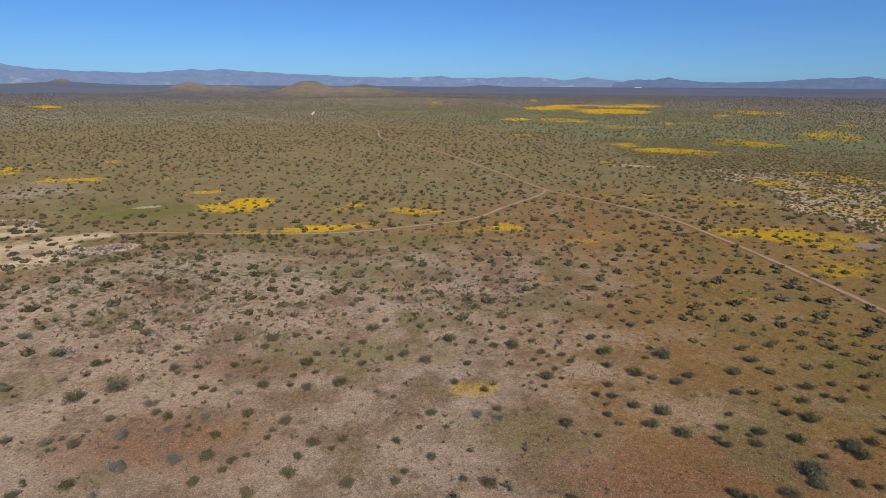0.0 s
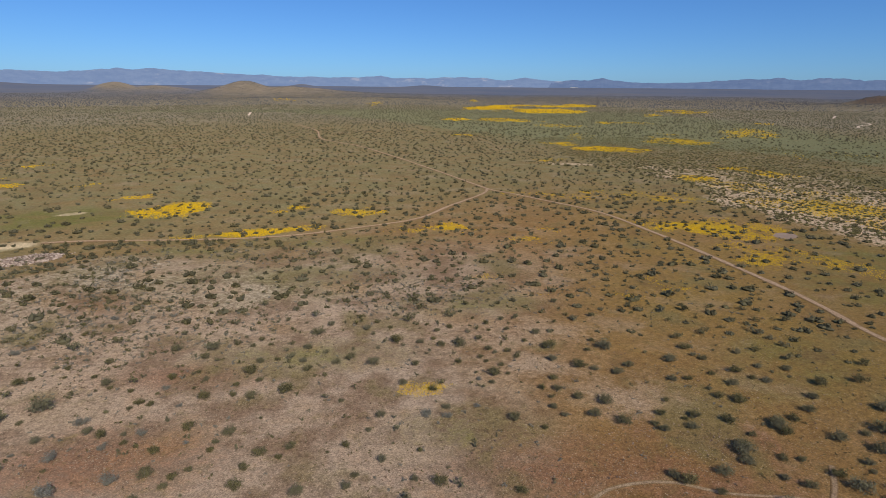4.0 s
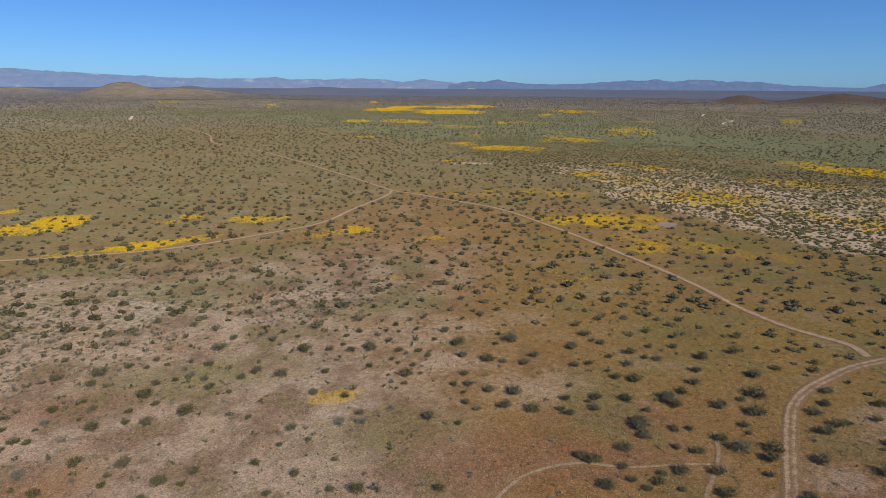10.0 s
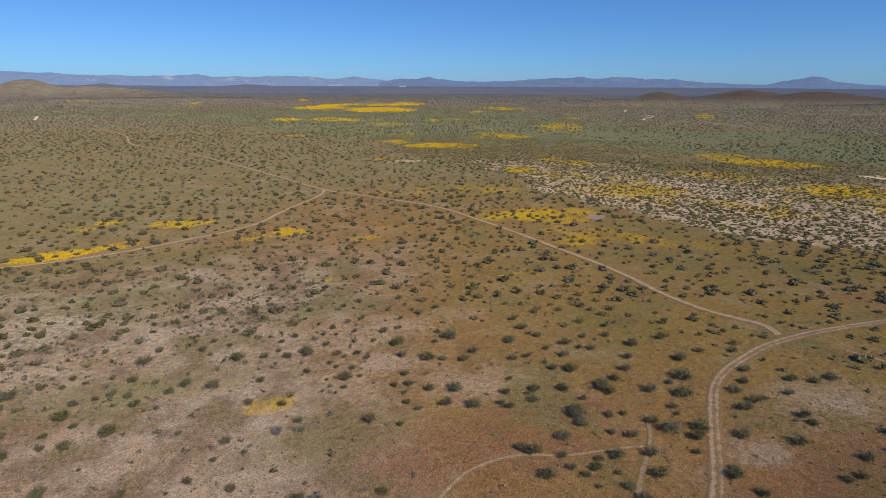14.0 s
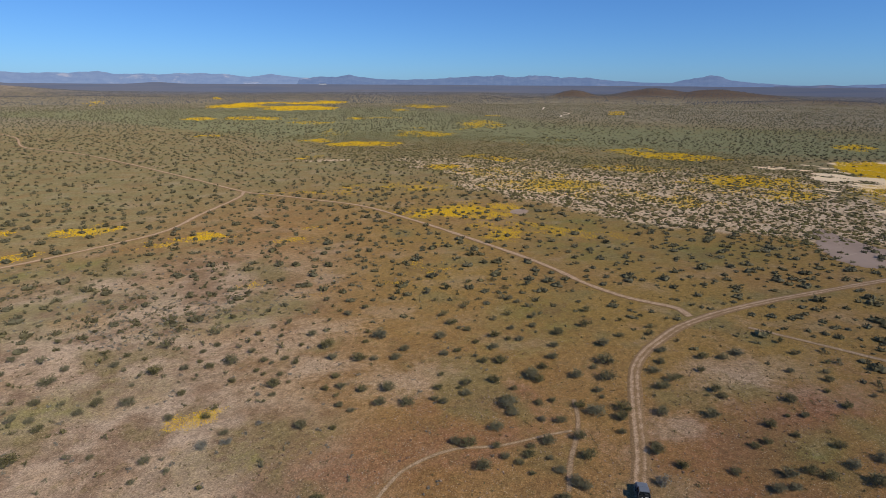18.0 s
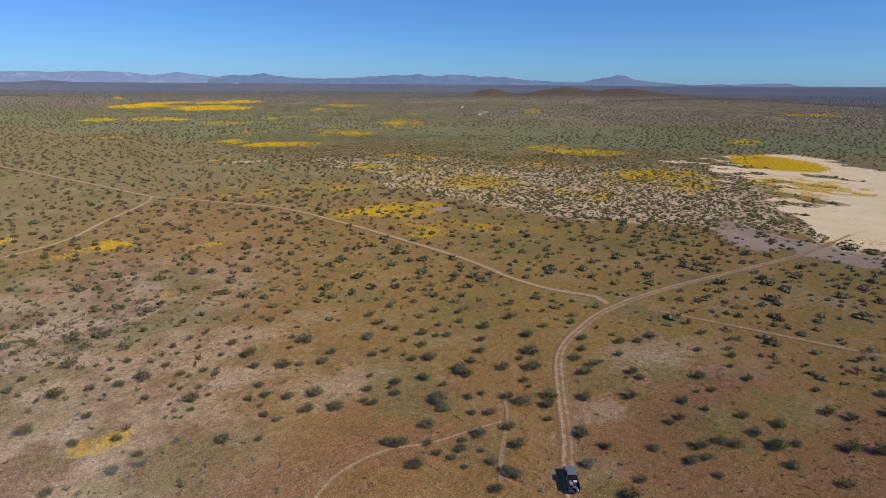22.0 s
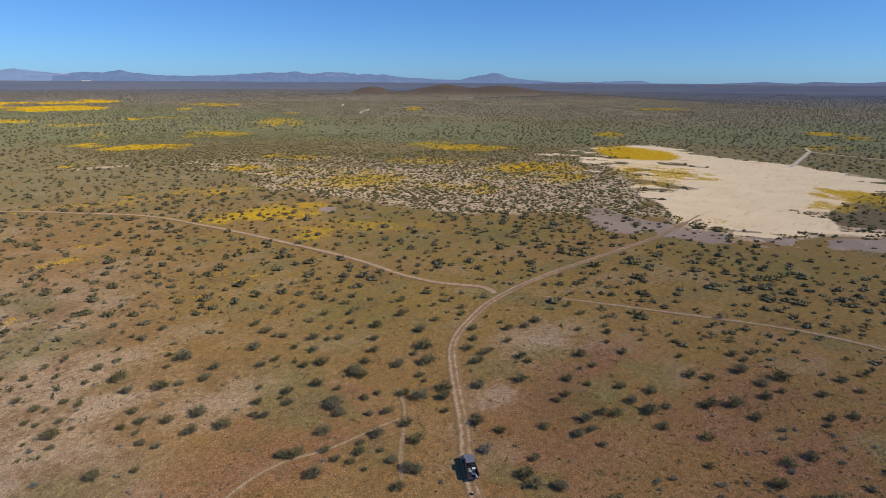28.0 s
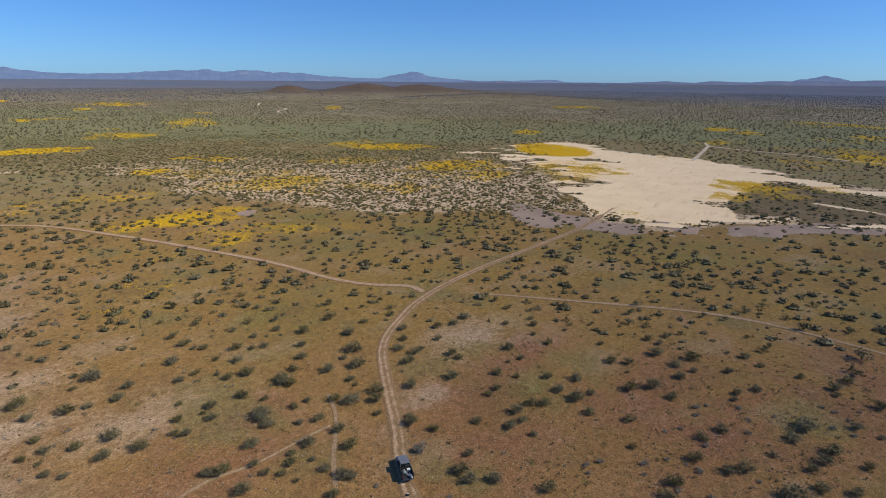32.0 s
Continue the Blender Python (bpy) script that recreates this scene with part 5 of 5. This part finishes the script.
# ---- flowers ----
def build_flowers(name, rows, label, near_gap):
    """Small domed tufts of yellow bloom over the patches."""
    rng = np.random.default_rng(len(rows))
    dome = np.array([[0.55, 0, 0], [-0.28, 0.48, 0], [-0.28, -0.48, 0], [0, 0, 0.3]])
    faces = np.array([[0, 1, 3], [1, 2, 3], [2, 0, 3]])
    xs, ys, ss = [], [], []
    for cx, cy, rx, ry, turn, share in rows:
        far = math.hypot(cx, cy)
        size = near_gap * max(0.35, far / 310)
        n = int(min(34000, 40 * rx * ry / size**2))
        reach = 1.15 if share > 1 else 1.9
        u, v = rng.uniform(-1, 1, n) * reach, rng.uniform(-1, 1, n) * reach
        c, s = math.cos(radians(turn)), math.sin(radians(turn))
        x, y = cx + rx * u * c - ry * v * s, cy + rx * u * s + ry * v * c
        # ragged rim, drifts inside, and a thin spray all round
        rim = (1.05 if far > 600 or share > 1 else 1.25) - np.hypot(u, v) + (0.9 if share > 1 else 2.2) * (fbm(x, y, max(3.0, 0.9 * math.sqrt(rx * ry)), 5, 71) - 0.5)
        drift = step(0.62 - 0.42 * min(share, 1.0), 0.72 - 0.3 * min(share, 1.0), fbm(x, y, 4 + far / 90, 4, 73))
        drift = np.maximum(drift, 1.0 if share > 1 else 0.0)
        chance = np.clip(1.02 * share, 0, 1) ** 1.6 * (0.08 + 0.92 * drift) * step(-0.05, 0.45, rim)
        on = (rng.uniform(0, 1, n) < chance) & (off_track(x, y) > 1.8)
        xs.append(x[on])
        ys.append(y[on])
        ss.append(size * rng.uniform(0.5, 1.2, on.sum()))
    x, y, s = np.concatenate(xs), np.concatenate(ys), np.concatenate(ss)
    v, t = scatter(dome, faces, x, y, height(x, y) - 0.02 + np.where(playa_depth(x, y) > -0.3, 0.14 + 0.0005 * np.hypot(x, y), 0.0), s, rng.uniform(0, 6.28, len(x)))
    me = mesh_of(name, v, t, PETAL)
    tagged(new(name, me), label, "flowers", kind="stuff")


build_flowers("goldfield_flowers", FLOWERS_WEST, "bright yellow wildflower carpets between shrubs", 0.75)
build_flowers("meadow_flowers", FLOWERS_MIDDLE, "scattered yellow wildflowers among scrub beside the track", 0.62)
build_flowers("lakeshore_flowers", FLOWERS_EAST, "dense yellow wildflowers on the dry lake shore", 0.55)
build_flowers("distant_flowers", FLOWERS_FAR, "broad yellow wildflower field far over the plain", 0.9)


# ---- stones ----
def rock_arrays(seed):
    """A lump of rock with eight uneven corners."""
    rng = np.random.default_rng(seed)
    c = np.array([[-1, -1, -0.6], [1, -1, -0.6], [1, 1, -0.6], [-1, 1, -0.6], [-0.7, -0.7, 0.7], [0.7, -0.7, 0.7], [0.7, 0.7, 0.7], [-0.7, 0.7, 0.7]]) * 0.5
    c = c * rng.uniform(0.55, 1.25, c.shape)
    q = [(0, 3, 2, 1), (4, 5, 6, 7), (0, 1, 5, 4), (1, 2, 6, 5), (2, 3, 7, 6), (3, 0, 4, 7)]
    return c, np.array(q)


def stone_mat(name, a, b, c):
    mat, tree, bsdf = shader(name, 0.92, 0.2)
    geo = tree.nodes.new("ShaderNodeNewGeometry")
    col = blend(tree, geo.outputs["Random Per Island"], a, b)
    col = blend(tree, ramp(tree, spot(tree, place(tree), 6.0, 4), 0.45, 0.7, 0, 0.6), col, c)
    wire(tree, col, bsdf.inputs["Base Color"])
    return mat


PINKSTONE = stone_mat("pinkish_rubble_stone", (0.15, 0.10, 0.075), (0.62, 0.50, 0.41), (0.34, 0.22, 0.16))
BROWNSTONE = stone_mat("brown_desert_stone", (0.12, 0.075, 0.05), (0.40, 0.29, 0.20), (0.22, 0.14, 0.09))


def build_stones(name, x, y, up, size, material, label, category, seed):
    rng = np.random.default_rng(seed)
    vs, ts, count = [], [], 0
    group = rng.integers(0, 6, len(x))
    for k in range(6):
        on = group == k
        v, t = rock_arrays(700 + k)
        z = height(x[on], y[on]) + up[on] + size[on] * 0.18
        p, f = scatter(v, t, x[on], y[on], z, size[on], rng.uniform(0, 6.28, on.sum()), rng.uniform(0.7, 1.4, on.sum()))
        vs.append(p)
        ts.append(f + count)
        count += len(p)
    tagged(new(name, mesh_of(name, np.vstack(vs), np.vstack(ts), material)), label, category, kind="stuff")


rng = np.random.default_rng(31)
n = 1500
u, v = rng.uniform(-1, 1, n), rng.uniform(-1, 1, n)
inside = (u**2 + v**2 < 1.0) | (rng.uniform(0, 1, n) < 0.3)
x, y = -125 + 12.5 * u[inside] + 1.0 * v[inside], 190.5 + 8.0 * v[inside] + 3.0 * u[inside]
heap = 1.1 * np.exp(-((x + 119) / 8) ** 2 - ((y - 196.5) / 3) ** 2) + 0.5 * np.exp(-((x + 133) / 4) ** 2 - ((y - 199) / 3) ** 2)
build_stones("stone_rubble", x, y, heap * rng.uniform(0, 1, len(x)), rng.lognormal(-0.75, 0.35, len(x)).clip(0.22, 1.1), PINKSTONE, "heap of pinkish broken stones of a ruined foundation", "rubble", 1)
n = 260
a = rng.uniform(radians(-20), radians(215), n)
r = 10.0 + rng.normal(0, 0.45, n)
build_stones("stone_ring", -191 + r * np.cos(a) * 1.2, 233 + r * np.sin(a) * 0.8, rng.uniform(0, 0.75, n), rng.uniform(0.35, 0.85, n), PINKSTONE, "low curved wall of piled pinkish field stones", "stone wall", 2)
n = 30000
d, a = np.sqrt(rng.uniform(50**2, 155**2, n)), np.radians(rng.uniform(-42, 102, n))
x, y = d * np.sin(a), d * np.cos(a)
stony = 0.10 + 0.9 * np.maximum(blobs(x, y, PALE), blobs(x, y, RED)) * step(0.42, 0.6, fbm(x, y, 9, 3, 51))
on = (rng.uniform(0, 1, n) < stony) & (off_track(x, y) > 1.4)
x, y = x[on], y[on]
build_stones("scattered_stones", x, y, np.zeros(len(x)), rng.lognormal(-1.85, 0.4, len(x)).clip(0.08, 0.4), BROWNSTONE, "scattered brown and pale stones on bare soil", "stones", 3)


# ---- pickup truck ----
PAINT = plain_mat("silver_grey_car_paint", (0.20, 0.205, 0.215), 0.35, 0.3, 0.05, 1.0, 0.5)
DARKBODY = plain_mat("dark_grey_bodywork", (0.045, 0.046, 0.05), 0.4, 0.1, 0.1, 2.0, 0.5)
BEDLINER = plain_mat("black_bed_liner", (0.018, 0.018, 0.018), 0.85)
TYRE = plain_mat("black_tyre_rubber", (0.016, 0.016, 0.016), 0.9)
STEEL = plain_mat("brushed_steel", (0.42, 0.42, 0.43), 0.4, 0.8)
CARGLASS = plain_mat("dark_car_glass", (0.012, 0.014, 0.016), 0.08, 0.0, 0.02, 1.0, 0.6)
RED_LENS = plain_mat("red_lamp_lens", (0.35, 0.012, 0.01), 0.25)
CLEAR_LENS = plain_mat("clear_lamp_lens", (0.6, 0.6, 0.58), 0.2)
GREYCLOTH = plain_mat("grey_canvas", (0.27, 0.275, 0.285), 0.9, 0.0, 0.25, 5.0)
WHITEPLASTIC = plain_mat("white_plastic", (0.72, 0.72, 0.70), 0.5)
BLACKCLOTH = plain_mat("black_nylon", (0.014, 0.014, 0.015), 0.8)


def block(x0, x1, y0, y1, z0, z1, bevel=0.04, taper=(0, 0, 0, 0)):
    """A rounded box; taper draws in the top at its left, right, rear and front."""
    bm = bmesh.new()
    bmesh.ops.create_cube(bm, size=1.0)
    for v in bm.verts:
        top = v.co.z > 0
        v.co = Vector((x1 if v.co.x > 0 else x0, y1 if v.co.y > 0 else y0, z1 if top else z0))
        if top:
            v.co.x += -taper[1] if v.co.x > (x0 + x1) / 2 else taper[0]
            v.co.y += -taper[3] if v.co.y > (y0 + y1) / 2 else taper[2]
    if bevel:
        bmesh.ops.bevel(bm, geom=bm.edges[:], offset=bevel, segments=2, affect="EDGES")
    return bm


def tube(p, q, r, sides=8):
    bm = bmesh.new()
    p, q = Vector(p), Vector(q)
    m = Matrix.Translation((p + q) / 2) @ (q - p).to_track_quat("Z", "Y").to_matrix().to_4x4()
    bmesh.ops.create_cone(bm, cap_ends=True, segments=sides, radius1=r, radius2=r, depth=(q - p).length, matrix=m)
    return bm


def joined(*bms):
    out = bmesh.new()
    for bm in bms:
        me = bpy.data.meshes.new("piece")
        bm.to_mesh(me)
        bm.free()
        out.from_mesh(me)
        bpy.data.meshes.remove(me)
    return out


def pickup_truck():
    t = new("pickup_truck")
    chassis = part("chassis", block(-0.42, 0.42, -2.55, 2.45, 0.42, 0.62, 0.03), BEDLINER, t)
    # nose: bonnet, wings, grille
    part("front_body", block(-0.92, 0.92, 1.05, 2.6, 0.55, 1.05, 0.09, (0.04, 0.04, 0, 0.06)), PAINT, t)
    part("bonnet", block(-0.82, 0.82, 1.08, 2.52, 1.05, 1.17, 0.05, (0.08, 0.08, 0.02, 0.12)), PAINT, t, "silver-grey bonnet")
    part("grille", block(-0.55, 0.55, 2.6, 2.64, 0.66, 0.96, 0.01), BEDLINER, t)
    part("front_bumper", block(-0.94, 0.94, 2.56, 2.76, 0.46, 0.66, 0.05), DARKBODY, t)
    for s in (-1, 1):
        part("headlight", block(min(s * 0.6, s * 0.86), max(s * 0.6, s * 0.86), 2.58, 2.65, 0.74, 0.94, 0.02), CLEAR_LENS, t, "clear headlight lens")
    # cab: lower body, pillars, glass, roof
    cab = part("cab_body", block(-0.93, 0.93, -0.55, 1.1, 0.5, 1.15, 0.06, (0.04, 0.04, 0, 0)), DARKBODY, t, "dark grey cab sides")
    part("roof", block(-0.76, 0.76, -0.5, 0.72, 1.72, 1.82, 0.05, (0.05, 0.05, 0.03, 0.1)), PAINT, t, "flat silver-grey cab roof")
    for s in (-1, 1):
        for y0, y1, lean in ((-0.52, -0.40, 0.02), (0.98, 1.08, -0.34), (0.24, 0.32, 0.0)):
            bm = bmesh.new()
            bmesh.ops.create_cube(bm, size=1.0)
            for v in bm.verts:
                top = v.co.z > 0
                x = (0.86 if not top else 0.73) * s + (0.03 if v.co.x > 0 else -0.03)
                v.co = Vector((x, (y1 if v.co.y > 0 else y0) + (lean if top else 0), 1.75 if top else 1.12))
            part("pillar", bm, PAINT, t)
        for y0, y1, back in ((-0.40, 0.24, 0.0), (0.32, 0.98, -0.32)):
            bm = bmesh.new()
            lo, hi = 0.86 * s, 0.735 * s
            vs = [bm.verts.new(c) for c in ((lo, y0, 1.13), (lo, y1, 1.13), (hi, y1 + back, 1.74), (hi, y0, 1.74))]
            vs += [bm.verts.new((c.co.x - 0.015 * s, c.co.y, c.co.z)) for c in vs]
            for q in ((0, 1, 2, 3), (7, 6, 5, 4), (0, 4, 5, 1), (1, 5, 6, 2), (2, 6, 7, 3), (3, 7, 4, 0)):
                bm.faces.new([vs[i] for i in q])
            part("side_window", bm, CARGLASS, t)
        door = part("door", block(min(s * 0.925, s * 0.95), max(s * 0.925, s * 0.95), -0.42, 0.92, 0.6, 1.1, 0.008), DARKBODY, t)
        part("door_handle", block(min(s * 0.95, s * 0.975), max(s * 0.95, s * 0.975), -0.32, -0.14, 0.98, 1.02, 0.006), BEDLINER, door)
        part("mirror", block(min(s * 0.95, s * 1.14), max(s * 0.95, s * 1.14), 0.82, 0.92, 1.12, 1.28, 0.02), DARKBODY, t, "black door mirror")
        # open bed
        part("bed_side", block(min(s * 0.84, s * 0.94), max(s * 0.84, s * 0.94), -2.5, -0.58, 0.62, 1.16, 0.03), DARKBODY, t, "dark side wall of the open bed")
        part("bed_rail", block(min(s * 0.82, s * 0.95), max(s * 0.82, s * 0.95), -2.5, -0.58, 1.16, 1.20, 0.012), BEDLINER, t)
        part("tail_light", block(min(s * 0.86, s * 0.94), max(s * 0.86, s * 0.94), -2.54, -2.5, 0.78, 1.06, 0.01), RED_LENS, t, "red tail light")
    bm = bmesh.new()
    vs = [bm.verts.new(c) for c in ((-0.8, 1.08, 1.14), (0.8, 1.08, 1.14), (0.68, 0.72, 1.74), (-0.68, 0.72, 1.74), (-0.8, 1.06, 1.12), (0.8, 1.06, 1.12), (0.68, 0.70, 1.72), (-0.68, 0.70, 1.72))]
    for q in ((0, 1, 2, 3), (7, 6, 5, 4), (0, 4, 5, 1), (1, 5, 6, 2), (2, 6, 7, 3), (3, 7, 4, 0)):
        bm.faces.new([vs[i] for i in q])
    part("windscreen", bm, CARGLASS, t)
    part("rear_window", block(-0.68, 0.68, -0.535, -0.515, 1.18, 1.68, 0.005, (0.06, 0.06, 0, 0)), CARGLASS, t)
    part("bed_floor", block(-0.84, 0.84, -2.5, -0.58, 0.62, 0.68, 0.01), BEDLINER, t, "black bed liner")
    part("bed_front_wall", block(-0.84, 0.84, -0.62, -0.57, 0.62, 1.16, 0.01), BEDLINER, t)
    part("tailgate", block(-0.82, 0.82, -3.0, -2.52, 0.63, 0.70, 0.02), DARKBODY, t, "lowered dark tailgate")
    part("rear_bumper", block(-0.88, 0.88, -2.72, -2.52, 0.42, 0.58, 0.04), STEEL, t, "steel rear bumper")
    for x in (-0.80, 0.80):
        for y in (-1.75, 1.75):
            bm = bmesh.new()
            bmesh.ops.create_cone(bm, cap_ends=True, segments=24, radius1=0.38, radius2=0.38, depth=0.26, matrix=Matrix.Translation((x, y, 0.38)) @ Matrix.Rotation(radians(90), 4, "Y"))
            bmesh.ops.bevel(bm, geom=[e for e in bm.edges if abs(e.verts[0].co.x - e.verts[1].co.x) < 1e-4], offset=0.03, segments=2, affect="EDGES")
            wheel = part("wheel", bm, TYRE, t)
            bm = bmesh.new()
            sx = x + 0.135 * (1 if x > 0 else -1)
            bmesh.ops.create_cone(bm, cap_ends=True, segments=16, radius1=0.21, radius2=0.19, depth=0.03, matrix=Matrix.Translation((sx, y, 0.38)) @ Matrix.Rotation(radians(90), 4, "Y"))
            part("rim", bm, STEEL, wheel, "steel wheel rim")
    return tagged(t, "grey pickup truck with loaded open bed, parked on the track", "pickup truck")


TRUCK_AT = pose(62.25, 44.3, float(height(62.25, 44.3)) + 0.06, 0, 0, -42)
truck = pickup_truck()
truck.matrix_basis = TRUCK_AT


def cargo(ob, x, y, z, turn=0):
    ob.matrix_basis = TRUCK_AT @ pose(x, y, z, 0, 0, turn)
    return ob


def crumpled(w, d, h, seed, bevel=0.08):
    bm = block(-w / 2, w / 2, -d / 2, d / 2, 0, h, bevel)
    bmesh.ops.subdivide_edges(bm, edges=bm.edges[:], cuts=2, use_grid_fill=True)
    for v in bm.verts:
        if v.co.z > 0.02:
            v.co += 0.09 * noise.noise_vector(v.co * 3.1 + Vector((seed, 0, 0)))
            v.co.z = max(v.co.z, 0.0)
    return bm


def bundle():
    t = new("canvas_bundle")
    part("bundle", crumpled(0.62, 0.8, 0.34, 3.0), GREYCLOTH, t, smooth=True)
    part("strap", joined(block(-0.36, 0.36, -0.03, 0.03, 0.0, 0.40, 0.01)), BLACKCLOTH, t, "black strap")
    return tagged(t, "grey canvas bundle lying in the truck bed", "bag")


def cool_box():
    t = new("cool_box")
    part("box", block(-0.28, 0.28, -0.19, 0.19, 0, 0.32, 0.03), GREYCLOTH, t)
    part("lid", block(-0.29, 0.29, -0.2, 0.2, 0.325, 0.38, 0.02), WHITEPLASTIC, t, "white plastic lid")
    return tagged(t, "grey cool box with white lid in the truck bed", "cool box")


def folding_chair():
    t = new("folded_camp_chair")
    for dx in (-0.12, 0.0, 0.12):
        part("tube", tube((dx, -0.5, 0.05), (dx + 0.05, 0.5, 0.14), 0.016), STEEL, t)
    part("tube", tube((-0.16, -0.35, 0.10), (0.2, 0.3, 0.16), 0.016), STEEL, t)
    part("cloth", crumpled(0.3, 0.7, 0.10, 7.0, 0.03), GREYCLOTH, t, "grey folded cloth", True)
    return tagged(t, "folded grey camp chair with steel tubes in the truck bed", "camp chair")


def duffel():
    t = new("duffel_bag")
    bm = tube((0, -0.36, 0.2), (0, 0.36, 0.2), 0.2, 14)
    bmesh.ops.bevel(bm, geom=[e for e in bm.edges if abs(e.verts[0].co.y - e.verts[1].co.y) < 1e-4], offset=0.05, segments=2, affect="EDGES")
    part("body", bm, GREYCLOTH, t, smooth=True)
    part("handle", joined(tube((-0.1, -0.12, 0.38), (-0.05, -0.1, 0.5), 0.015), tube((-0.05, -0.1, 0.5), (-0.05, 0.1, 0.5), 0.015), tube((-0.05, 0.1, 0.5), (-0.1, 0.12, 0.38), 0.015)), BLACKCLOTH, t, "black carrying handle")
    return tagged(t, "grey duffel bag standing on the lowered tailgate", "bag")


cargo(bundle(), -0.35, -1.15, 0.685, 15)
cargo(cool_box(), 0.42, -0.95, 0.685, 4)
cargo(folding_chair(), 0.05, -1.85, 0.685, 24)
cargo(folding_chair(), 0.45, -1.65, 0.685, -14)
cargo(duffel(), 0.46, -2.62, 0.705, 8)


def drone_case():
    t = new("equipment_case")
    part("shell", block(-0.26, 0.26, -0.2, 0.2, 0, 0.22, 0.04), BLACKCLOTH, t)
    part("lid", block(-0.24, 0.24, -0.18, 0.18, 0.222, 0.26, 0.02), BLACKCLOTH, t)
    part("tag", block(-0.02, 0.2, -0.06, 0.1, 0.262, 0.275, 0.004), WHITEPLASTIC, t, "white tag")
    part("handle", joined(tube((-0.1, -0.21, 0.14), (-0.1, -0.25, 0.16), 0.012), tube((-0.1, -0.25, 0.16), (0.1, -0.25, 0.16), 0.012), tube((0.1, -0.25, 0.16), (0.1, -0.21, 0.14), 0.012)), BLACKCLOTH, t)
    return tagged(t, "small black equipment case with white tag on the track", "case")


case = drone_case()
case.matrix_basis = pose(58.1, 40.8, float(height(58.1, 40.8)) + 0.06, 0, 0, -20)


# ---- far off ----
def far_building(x, y, turn):
    t = new("distant_building")
    z = float(height(x, y)) - 0.3
    part("wall", block(-26, 26, -9, 9, 0, 5.0, 0), WHITEPLASTIC, t)
    bm = block(-27, 27, -10, 10, 5.02, 7.5, 0, (0, 0, 9, 9))
    part("roof", bm, STEEL, t, "pale metal roof")
    t.matrix_basis = pose(x, y, z, 0, 0, turn)
    return tagged(t, "long low white building far out on the valley floor", "building")


far_building(*polar(74.2, 3900), -70)
far_building(*polar(18.7, 4450), -19)
